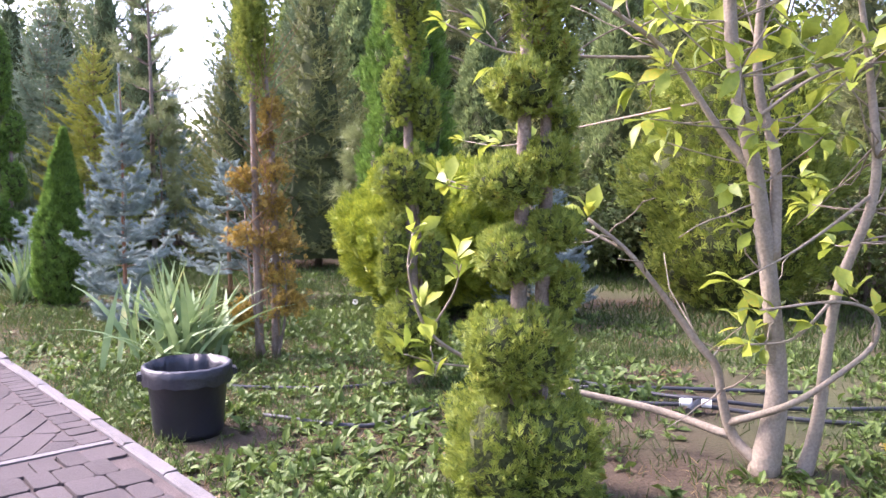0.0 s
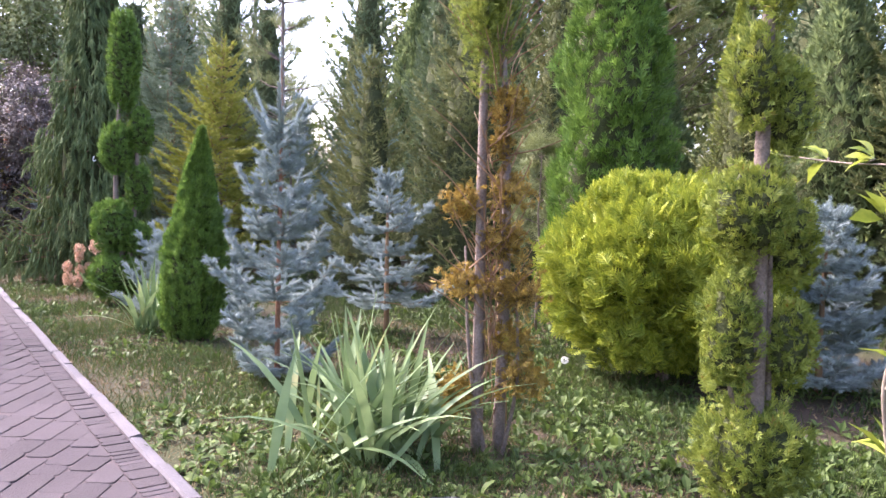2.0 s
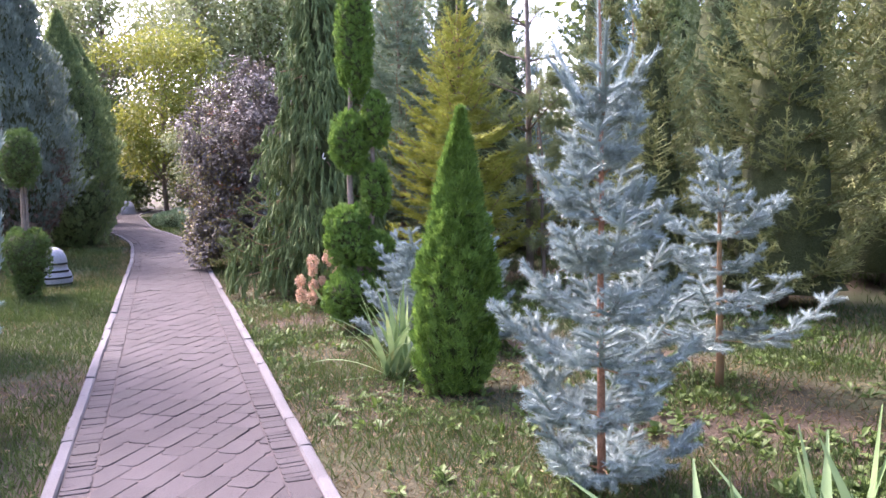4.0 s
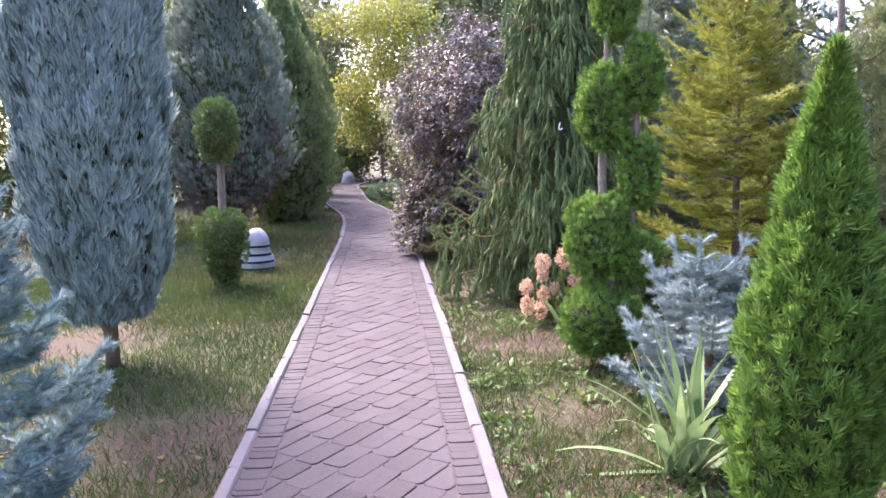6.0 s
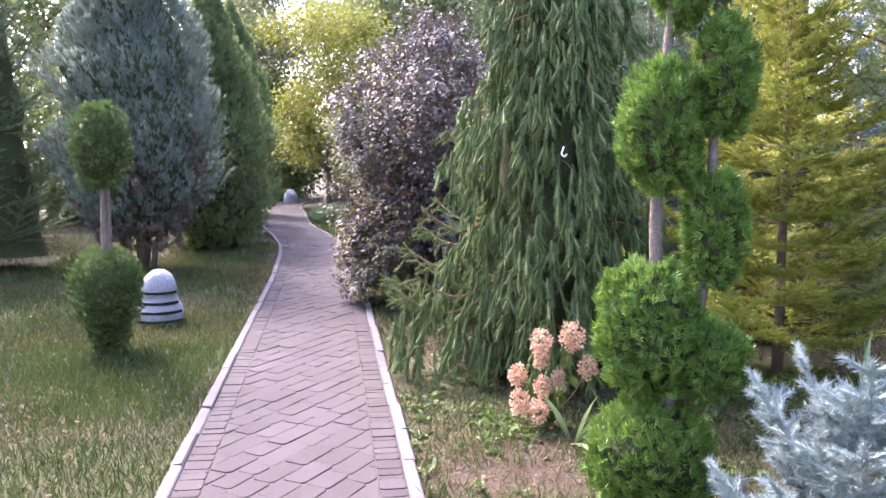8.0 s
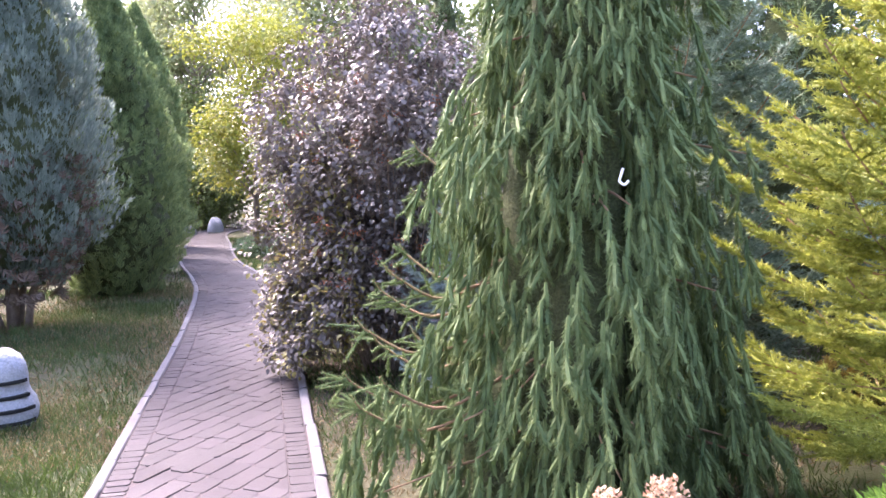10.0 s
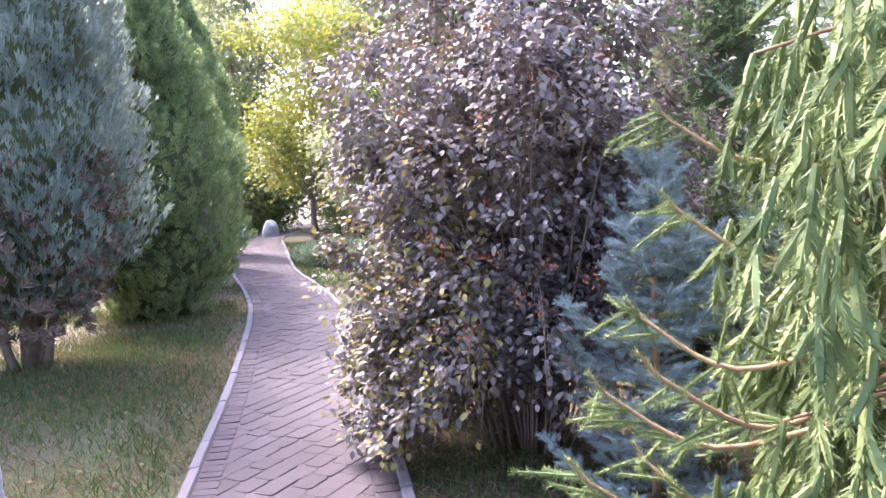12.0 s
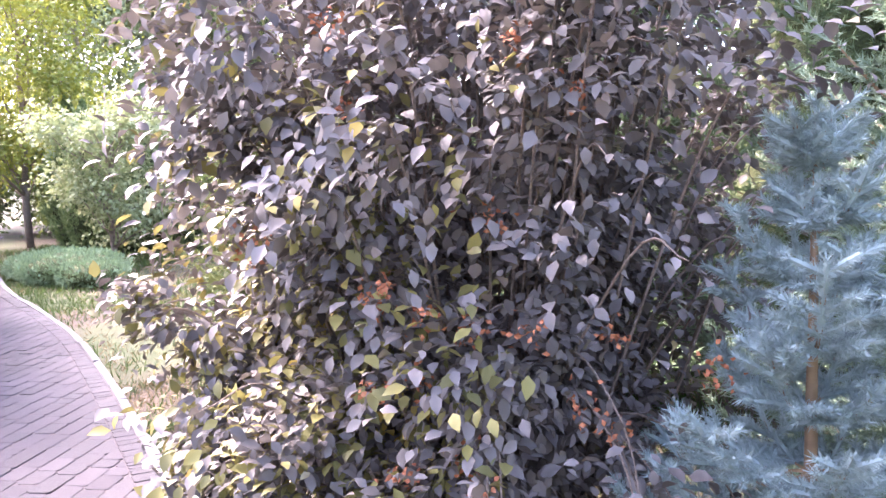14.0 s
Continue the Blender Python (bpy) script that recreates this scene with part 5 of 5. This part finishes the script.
# ---- the bucket ----
def bucket():
    t = thing("bucket", (-1.335, 4.06), "black plastic tub lined with a black bag", "bucket")
    h, rb, rt, n = 0.355, 0.172, 0.210, 40
    prof = [(0.0, 0.004), (rb - 0.01, 0.004), (rb, 0.0), (rb + 0.004, 0.03), (rt - 0.012, h - 0.06), (rt - 0.010, h - 0.058), (rt + 0.006, h - 0.05), (rt + 0.010, h - 0.01), (rt + 0.006, h), (rt - 0.002, h), (rt - 0.012, h - 0.06), (rb - 0.004, 0.02), (0, 0.02)]
    v, f = [], []
    for r, z in prof:
        for j in range(n):
            a = j / n * 2 * math.pi
            v.append((math.cos(a) * r, math.sin(a) * r, z))
    for i in range(len(prof) - 1):
        for j in range(n):
            k = (j + 1) % n
            f.append((i * n + j, i * n + k, (i + 1) * n + k, (i + 1) * n + j))
    child("tub", mesh("tub", v, f, POT, True), t)
    # the bag: folded over the rim and sagging inside
    prof = [(rt + 0.016, h - 0.075, 0.35), (rt + 0.017, h - 0.03, 0.3), (rt + 0.014, h + 0.008, 0.25), (rt - 0.002, h + 0.016, 0.4), (rt - 0.02, h - 0.03, 1.0), (rt - 0.03, h - 0.10, 1.3), (rt - 0.045, h - 0.18, 1.3), (rt - 0.07, h - 0.25, 1.2), (0.07, h - 0.29, 1.0), (0.0, h - 0.29, 0.4)]
    n = 90
    v, f = [], []
    for i, (r, z, c) in enumerate(prof):
        for j in range(n):
            a = j / n * 2 * math.pi
            w = noise.noise(Vector((math.cos(a) * 5, math.sin(a) * 5, i * 0.35))) * 0.020 * c + noise.noise(Vector((math.cos(a) * 14, math.sin(a) * 14, i * 0.5))) * 0.009 * c
            k = max(r + w if c > 0.45 else r + abs(w) * 0.6, 0)
            v.append((math.cos(a) * k, math.sin(a) * k, z + w * 0.5 + (noise.noise(Vector((math.cos(a) * 3, math.sin(a) * 3, 4))) * 0.012 if i == 0 else 0)))
    for i in range(len(prof) - 1):
        for j in range(n):
            k = (j + 1) % n
            f.append((i * n + j, (i + 1) * n + j, (i + 1) * n + k, i * n + k))
    child("liner", mesh("liner", v, f, BAG, True), t, "crumpled glossy black bag folded over the rim")
    for a in (20, 200):
        bm = bmesh.new()
        bmesh.ops.create_cube(bm, size=1, matrix=pose(math.cos(radians(a)) * (rt + 0.022), math.sin(radians(a)) * (rt + 0.022), h - 0.04, 0, 0, a) @ Matrix.Diagonal((0.03, 0.09, 0.035, 1)))
        bmesh.ops.bevel(bm, geom=bm.edges[:], offset=0.006, segments=2, affect="EDGES")
        part("lug", bm, POT, t)


bucket()


# ---- magnolia ----
def magnolia():
    """A smooth-barked tree with a few crooked limbs; its large leaves stand singly in whorls."""
    t = thing("magnolia", (1.42, 3.46), "smooth-barked young tree with large yellow-green leaves", "tree")
    main = [([(0, 0, -0.03), (0.05, 0.0, 0.35), (0.02, 0.01, 0.75), (-0.06, 0.02, 1.3), (-0.16, 0.04, 1.75), (-0.20, 0.05, 2.3), (-0.22, 0.08, 3.3)], (0.075, 0.05, 0.042, 0.038, 0.032, 0.028, 0.012)),
            ([(0.02, 0.0, 0.95), (0.03, 0.05, 1.4), (-0.04, 0.1, 1.8), (0.02, 0.15, 2.5), (0.1, 0.2, 3.2)], (0.03, 0.026, 0.022, 0.016, 0.008)),
            ([(0.17, -0.02, -0.03), (0.24, 0, 0.25), (0.30, 0.0, 0.8), (0.42, -0.05, 1.25), (0.40, -0.03, 1.7), (0.3, 0, 2.4)], (0.04, 0.03, 0.024, 0.022, 0.018, 0.008)),
            ([(-0.02, 0.0, 0.04), (-0.11, 0.07, 0.14), (-0.16, 0.08, 0.30), (-0.19, 0.09, 0.46), (-0.28, 0.12, 0.58), (-0.42, 0.16, 0.78), (-0.58, 0.2, 0.98), (-0.76, 0.22, 1.13)], (0.03, 0.026, 0.022, 0.02, 0.018, 0.015, 0.012, 0.009)),
            ([(-0.11, 0.07, 0.14), (-0.4, 0.3, 0.2), (-0.8, 0.45, 0.26), (-1.2, 0.5, 0.36), (-1.5, 0.48, 0.55), (-1.6, 0.45, 0.85), (-1.58, 0.43, 1.05)], (0.022, 0.02, 0.016, 0.012, 0.009, 0.007, 0.005)),
            ([(-0.14, 0.08, 0.2), (0.05, -0.12, 0.34), (0.22, -0.18, 0.48), (0.36, -0.2, 0.62), (0.36, -0.2, 0.75), (0.2, -0.2, 0.80), (-0.1, -0.16, 0.76)], (0.018, 0.015, 0.012, 0.011, 0.009, 0.007, 0.005)),
            ([(-0.08, 0.02, 1.35), (-0.22, 0.08, 1.55), (-0.42, 0.12, 1.85), (-0.6, 0.12, 2.0), (-0.9, 0.15, 2.2)], (0.02, 0.016, 0.013, 0.01, 0.006)),
            ([(-0.58, 0.2, 0.98), (-0.85, 0.35, 1.12), (-1.15, 0.55, 1.22), (-1.45, 0.85, 1.33)], (0.008, 0.007, 0.005, 0.004)),
            ([(-0.42, 0.12, 1.85), (-0.8, 0.15, 1.86), (-1.15, 0.15, 1.88), (-1.42, 0.14, 2.0)], (0.008, 0.007, 0.005, 0.004)),
            ([(-0.3, 0.1, 1.65), (-0.7, 1.0, 1.6), (-1.0, 1.9, 1.55), (-1.25, 2.6, 1.62)], (0.006, 0.005, 0.004, 0.003)),
            ([(-1.2, 0.5, 0.36), (-1.45, 0.35, 0.42), (-1.62, 0.28, 0.48)], (0.006, 0.005, 0.003)), ([(-1.5, 0.48, 0.55), (-1.38, 0.45, 0.75), (-1.34, 0.44, 0.9)], (0.006, 0.005, 0.003)),
            ([(0.42, -0.05, 1.25), (0.2, -0.1, 1.1), (0.0, -0.14, 0.98), (-0.2, -0.15, 0.88)], (0.009, 0.007, 0.005, 0.004)),
            ([(0.0, 0.05, 1.7), (0.3, 0.0, 1.85), (0.6, -0.05, 1.95)], (0.01, 0.007, 0.004)), ([(-0.1, 0.03, 1.55), (0.15, -0.1, 1.75), (0.45, -0.15, 1.8)], (0.009, 0.006, 0.004)),
            ([(0.3, 0.0, 0.8), (0.1, -0.05, 0.62), (-0.12, -0.1, 0.6)], (0.009, 0.006, 0.004)), ([(-0.2, 0.05, 2.2), (-0.45, 0.0, 2.35), (-0.7, -0.05, 2.5)], (0.01, 0.007, 0.004))]
    for k, (pts, radii) in enumerate(main):
        line = curve(pts, 6)
        child("trunk" if k < 3 else "branch", mesh("branch", *tube(line, np.interp(np.linspace(0, 1, len(line)), np.linspace(0, 1, len(radii)), radii), 8), BARK_PALE, True), t)
    rng = np.random.default_rng(21)
    tips = []       # whorls of leaves: place, way, count, size
    for k, (pts, radii) in enumerate(main):
        if k < 3:
            continue
        line = curve(pts, 6)
        for u in np.linspace(0.5, 1.0, 5 if k not in (3, 5) else 3):
            q = line[int(u * (len(line) - 1))]
            way = line[min(int(u * (len(line) - 1)) + 1, len(line) - 1)] - line[int(u * (len(line) - 1)) - 1]
            if u < 1 and rng.random() < 0.3:
                continue
            off = rng.normal(0, 0.07, 3) * (u < 1)
            tips.append((q, q + off + (0, 0, 0.03 * (u < 1)), unit(unit(way) + (0, 0, 0.5) + rng.normal(0, 0.3, 3))))
    for k, z in ((0, 1.75), (0, 2.0), (0, 2.2), (1, 1.6), (1, 1.9), (1, 2.1), (2, 1.0), (2, 1.4), (2, 1.6), (2, 1.85), (0, 1.5), (2, 1.2), (1, 1.3), (0, 2.35), (2, 2.1)):
        for _ in range(5):
            line = curve(main[k][0], 6)
            q = line[np.abs(line[:, 2] - z).argmin()]
            w = unit(rng.normal(size=3) * (1, 1, 0.3) + (0, 0, 0.25))
            tips.append((q, q + w * rng.uniform(0.15, 0.65), w))
    bare = []
    for k in (0, 1, 2, 3, 6):
        line = curve(main[k][0], 6)
        for _ in range(9):
            q = line[rng.integers(len(line) // 3, len(line))]
            w = unit(rng.normal(size=3) * (1, 0.7, 0.5) + (0, 0, 0.3)) * rng.uniform(0.15, 0.55)
            bare.append(tube(wavy(q, q + w, 6, 0.014), np.linspace(0.005, 0.002, 6), 5))
    child("twig_cluster", mesh("twig_cluster", *join(bare), BARK_PALE, True), t, "thin bare whitish twigs", "stuff")
    shapes = []
    for j in range(3):
        v = LONG_LEAF[0].copy()
        v[:, 2] += (0.10 - 0.25 * v[:, 1]) * v[:, 1] * (j - 0.5)
        v[:, 0] *= (1.1, 1.3, 0.95)[j]
        shapes.append(mesh("leaf", v, LONG_LEAF[1], MAGNOLIA_PIECE, True))
    twigs, n = [], 0
    for a, b, way in tips:
        if np.linalg.norm(b - a) > 0.02:
            twigs.append(tube(wavy(a, b, 5, 0.008), np.linspace(0.005, 0.0025, 5), 5))
        for i in range(rng.integers(4, 7)):
            d = unit(way * 0.8 + unit(rng.normal(size=3)) * 0.9 + (0, 0, 0.15))
            ob = child("leaf", shapes[rng.integers(3)], t)
            zz = unit(np.array([0, 0, 1.0]) + rng.normal(0, 0.4, 3))
            x = unit(np.cross(d, zz))
            m = np.eye(4)
            k = rng.uniform(0.09, 0.16)
            m[:3, 0], m[:3, 1], m[:3, 2], m[:3, 3] = x * k, d * k, np.cross(x, d) * k, b + d * 0.01
            ob.matrix_basis = Matrix(m.tolist())
            n += 1
    child("twigs", mesh("twigs", *join(twigs), BARK_PALE, True), t, "thin pale twigs", "stuff")


magnolia()


# ---- irises ----
def iris(at, label, blades, height, spread, seed, fallen=4):
    rng = np.random.default_rng(seed)
    t = thing("iris", at, label, "iris", "irises")
    for k in range(blades):
        az = rng.uniform(0, 6.283)
        lean = rng.random() ** 0.8
        ln = height * rng.uniform(0.75, 1.12)
        base = np.array([rng.normal(0, spread * 0.22), rng.normal(0, spread * 0.16), -0.01])
        hd = np.array([math.cos(az), math.sin(az), 0])
        flat = k < fallen
        m = 7
        u = np.linspace(0, 1, m)
        bend = lean * (1.25 if not flat else 2.6) + (0.2 if rng.random() < 0.2 else 0)
        th = 0.08 + lean * 0.75 + bend * u ** 1.6 * 0.7 + (0.6 if flat else 0)
        seg = ln / (m - 1)
        line = base + np.concatenate([[np.zeros(3)], np.cumsum([hd * math.sin(a) * seg + np.array([0, 0, math.cos(a) * seg]) for a in th[:-1]], 0)])
        line[:, 2] = np.maximum(line[:, 2], 0.012 + 0.0 * u)
        line[0, 2] = -0.01
        side = unit(np.cross(hd, (0, 0, 1.0)) + rng.normal(0, 0.5, 3) * (1, 1, 0))
        w = 0.023 * rng.uniform(0.75, 1.25) * np.clip(np.minimum(0.55 + u * 1.2, (1.04 - u) * 2.2), 0.03, 1)
        nrm = unit(np.cross(np.gradient(line, axis=0), side)) * 0.003
        v = np.concatenate([line - side * w[:, None], line + nrm, line + side * w[:, None]])
        f = [(r * m + i, r * m + i + 1, (r + 1) * m + i + 1, (r + 1) * m + i) for r in range(2) for i in range(m - 1)]
        child("blade", mesh("blade", v, f, IRIS, True), t)


iris((-1.92, 5.68), "large clump of sword-shaped grey-green iris leaves", 95, 0.80, 0.70, 31, 10)
iris((-4.62, 8.78), "small iris clump with some fallen leaves", 38, 0.72, 0.32, 32, 9)
iris((-4.95, 12.0), "iris clump with upright blades behind a spruce", 14, 0.6, 0.3, 33, 1)
iris((-6.45, 11.05), "few pale iris blades beside a topiary", 6, 0.4, 0.2, 34, 3)
iris((-8.75, 14.55), "few green iris blades under a blue spruce", 6, 0.6, 0.2, 35, 0)


def hydrangea():
    t = thing("hydrangea", (-6.72, 11.25), "small hydrangea with faded pink flower heads", "hydrangea")
    rng = np.random.default_rng(41)
    heads = [((-0.03, -0.02, 0.52), 0.075), ((0.16, 0.02, 0.57), 0.085), ((-0.16, -0.08, 0.31), 0.06), ((-0.09, -0.17, 0.17), 0.075), ((0.05, -0.20, 0.15), 0.07), ((0.03, -0.12, 0.27), 0.06), ((0.10, -0.05, 0.32), 0.045), ((0.27, 0.0, 0.40), 0.06), ((0.0, -0.08, 0.43), 0.05)]
    lv, stems = [], []
    for c, r in heads:
        n = int(320 * r / 0.07)
        p = np.array(c) + unit(rng.normal(size=(n, 3))) * (r * np.array([0.85, 0.85, 1.1])) * rng.uniform(0.45, 1.05, (n, 1))
        child("flower_head", mesh("flower_head", *scatter(*LEAF_FAR, p, unit(p - np.array(c)) + RNG.normal(0, 0.7, p.shape), 0.022), HYDRANGEA), t)
        stems.append(tube(curve([(rng.normal(0, 0.03), rng.normal(0, 0.03), -0.01), (c[0] * 0.6, c[1] * 0.6, c[2] * 0.5), c], 5), np.linspace(0.005, 0.003, 11), 5))
        for q in range(9):
            u = rng.uniform(0.2, 0.9)
            lv.append(np.array(c) * (0.75 * u, 0.75 * u, u))
    lv = np.array(lv)
    child("stems", mesh("stems", *join(stems), TWIG, True), t, kind="stuff")
    child("leaves", mesh("leaves", *scatter(*LEAF, lv, RNG.normal(size=lv.shape) + (0, 0, 0.1), 0.085), WEED), t, kind="stuff")


hydrangea()


def hoses():
    t = thing("irrigation_hose", (1.4, 4.4), "black irrigation hoses with a white valve on the soil", "hose")
    lines = [[(-0.75, 0.35, 0.02), (-0.3, 0.1, 0.03), (0.05, 0.0, 0.04), (0.5, -0.2, 0.02), (1.1, -0.35, 0.02)], [(-0.6, 0.7, 0.02), (-0.15, 0.3, 0.03), (0.1, 0.1, 0.05), (0.6, 0.0, 0.02), (1.2, 0.0, 0.02)], [(-0.55, 0.5, 0.02), (0.1, 0.45, 0.02), (0.8, 0.35, 0.02)],
             [(-2.4, -0.1, 0.02), (-1.8, -0.3, 0.02), (-1.4, 0.1, 0.02), (-1.0, 0.2, 0.02)], [(-2.9, 0.55, 0.02), (-2.2, 0.5, 0.015), (-1.7, 0.6, 0.02)]]
    for i, q in enumerate(lines):
        c = curve(q, 8)
        child("hose", mesh("hose", *tube(c, np.full(len(c), 0.013), 7), PIPE, True), t)
    valve = child("valve", mesh("valve", *tube(wavy((-0.04, -0.08, 0.03), (0.04, 0.0, 0.06), 3, 0), (0.022, 0.02, 0.02), 9), PIPE), t, "black valve body")
    for a, b, r in (((-0.06, 0.02, 0.055), (0.0, -0.01, 0.06), 0.024), ((0.05, -0.02, 0.06), (0.1, -0.04, 0.06), 0.024)):
        child("valve_nut", mesh("valve_nut", *tube(wavy(a, b, 3, 0), (r, r, r), 10), FITTING), valve, "white plastic nut")


hoses()


def golden_sprig():
    t = thing("golden_bush", (1.95, 3.2), "small golden-yellow conifer shoot", "shrub")
    blobs_tree(t, [((0.05, 0.02, 0.17), (0.16, 0.16, 0.2), 2)], GOLDEN, 0.07, 1500, (), BARK, 1.0, spread=0.6)


GOLDEN = material("gold sprays", (0.42, 0.30, 0.04), (0.70, 0.55, 0.10), 0.6, 8, translucent=0.3, island=0.6)
golden_sprig()

t = thing("red_bush", (-6.0, 14.4, 0), "low reddish shrub among pines", "shrub")
blobs_tree(t, [((0, 0, 0.25), (0.3, 0.3, 0.28), 2)], THUJA_BROWN, 0.06, 900, ([((0, 0, -0.01), (0, 0, 0.2)), (0.01, 0.01)],), BARK)


# ---- grass, weeds and litter ----
BLADE = (np.array([(-0.5, 0, 0), (0.5, 0, 0), (-0.36, 0.55, 0.10), (0.36, 0.55, 0.10), (0, 1, 0.38)], float), np.array([(0, 1, 3), (0, 3, 2), (2, 3, 4)]))


BARE = [(1.35, 3.85, 0.95), (1.9, 4.5, 0.8), (0.6, 3.3, 0.5), (-1.15, 3.95, 0.5), (-9.6, 8.6, 0.9)]     # trodden soil: x, y, radius


def sown(n, s0, s1, o0, o1, patch=0.0, scale=0.8, seed=0.0):
    """Places beside the path, thinned in patches and kept off the paving."""
    rng = np.random.default_rng(int(50 + seed))
    s, o = rng.uniform(s0, s1, n), rng.uniform(o0, o1, n)
    p = along(s, o)
    ss, oo = off_path(p)
    ok = (np.abs(oo) > EDGE - 0.02) | (ss > LONG)
    ok &= ~((ss < 0.05) & (oo < EDGE - 0.02))
    for x, y, r in BARE:
        ok &= rng.random(n) < np.clip(np.hypot(p[:, 0] - x, p[:, 1] - y) / r, 0.12, 1) ** 2
    if patch:
        k = np.array([noise.noise(Vector((x * scale + seed, y * scale, 2.0))) for x, y in p])
        ok &= rng.random(n) < np.clip(0.5 + k * 2.0 + patch, 0.04, 1)
    return np.c_[p[ok], np.zeros(ok.sum())]


def grass(name, p, height, width, mat, label, lean=0.5):
    n = len(p)
    ahead = unit(np.c_[RNG.normal(0, lean, (n, 2)), np.ones(n)])
    h = height * RNG.uniform(0.4, 1.3, n)
    v, f = scatter(*BLADE, p, ahead, h, None, width / h)
    return tagged(new(name, mesh(name, v, f, mat)), label, "grass", kind="stuff")


grass("grass", sown(115000, -4.5, 8.5, 0.55, 4.6, 0.16, 0.9, 1), 0.085, 0.006, GRASS, "patchy green grass in the flower bed")
grass("grass", sown(50000, 8.3, 18, 0.55, 6.0, 0.3, 0.8, 11), 0.085, 0.007, GRASS, "patchy grass under the conifers")
grass("grass", sown(95000, 1.5, 13, -4.2, -0.55, 0.75, 0.5, 2), 0.075, 0.006, GRASS, "green lawn beside the path")
grass("grass", sown(40000, 10, 24, -8, -0.55, 0.15, 0.5, 3), 0.09, 0.008, GRASS, "lawn under the big arborvitae")
grass("grass", sown(60000, 15, 34, 0.55, 7, 0.35, 0.5, 4), 0.10, 0.012, GRASS, "grass along the far path")
grass("grass", sown(14000, 24, 40, -8, -0.55, 0.1, 0.5, 5), 0.09, 0.010, GRASS, "grass under the far trees")
grass("grass", sown(42000, -7, 9, 4.5, 10, 0.3, 0.5, 21), 0.11, 0.012, GRASS, "grass behind the bed under the trees")
grass("dry_grass", sown(45000, -4.5, 18, 0.53, 2.6, 0.0, 1.1, 6), 0.055, 0.005, DRY, "short straw-coloured dry grass at the kerb", 1.2)
# Dry grass laid dense; its pale colour also stands for sunlight here.
grass("dry_grass", sown(46000, 11.5, 23, -2.6, -0.6, 0.12, 0.7, 22), 0.06, 0.006, DRY, "dry straw-coloured grass by the lawn kerb, dense for a sunlit tone", 1.1)
grass("dry_grass", sown(26000, 6, 28, -3.2, -0.53, -0.1, 0.9, 7), 0.055, 0.006, DRY, "dry straw-coloured grass at the lawn's edge", 1.2)
grass("dry_grass", sown(22000, 14, 34, 0.53, 5, 0.1, 0.5, 15), 0.06, 0.010, DRY, "straw-coloured grass along the far path", 1.2)
grass("dry_grass", sown(30000, 9, 22, -7, -1.2, -0.15, 0.55, 16), 0.06, 0.008, DRY, "dry brownish patches in the lawn", 1.3)
grass("grass", sown(34000, 9.5, 21, -4.2, -0.8, 0.1, 0.6, 17), 0.11, 0.008, GRASS, "greener tufts in the lawn")
grass("dry_grass", sown(36000, -1, 12, 2.4, 6.5, 0.05, 0.7, 13), 0.05, 0.007, DRY, "dry straw and needle litter under the pines", 1.6)


def weeds():
    p = np.concatenate([sown(7000, -4.5, 10, 0.62, 5.5, 0.05, 0.9, 8), sown(3500, -4.5, 3, 0.62, 4.0, 0.0, 0.9, 18)])
    k = 6
    q = np.repeat(p, k, 0) + np.c_[RNG.normal(0, 0.012, (len(p) * k, 2)), np.full(len(p) * k, 0.004)]
    ahead = unit(np.c_[RNG.normal(0, 1, (len(q), 2)), RNG.uniform(0.15, 0.9, len(q))])
    v, f = scatter(*LONG_LEAF, q, ahead, np.repeat(RNG.uniform(0.035, 0.10, len(p)), k) * RNG.uniform(0.7, 1.2, len(q)), np.array([0, 0, 1.0]) + RNG.normal(0, 0.3, q.shape))
    tagged(new("weeds", mesh("weeds", v, f, WEED)), "low broad-leaved weeds in the bed", "weeds", kind="stuff")
    p = sown(2600, -4.5, 26, -5, 5, 0, 1, 9)
    p[:, 2] = 0.012
    ahead = unit(np.c_[RNG.normal(0, 1, (len(p), 2)), RNG.normal(0, 0.12, len(p))])
    v, f = scatter(*LEAF_FAR, p, ahead, RNG.uniform(0.02, 0.06, len(p)), np.array([0, 0, 1.0]) + RNG.normal(0, 0.3, p.shape))
    tagged(new("fallen_leaves", mesh("fallen_leaves", v, f, DRY)), "scattered dry fallen leaves", "leaves", kind="stuff")


weeds()


def dandelion():
    t = thing("dandelion", (-0.83, 7.5), "dandelion with a white seed head", "flower")
    child("stalk", mesh("stalk", *tube(wavy((0, 0, -0.01), (0.01, 0, 0.16), 4, 0.004), (0.003, 0.003, 0.002, 0.002), 5), WEED), t)
    d = unit(RNG.normal(size=(160, 3)))
    child("seed_head", mesh("seed_head", *scatter(*LEAF_FAR, d * 0.016 + (0.01, 0, 0.18), d, 0.014), TAG), t)


dandelion()
pavers()
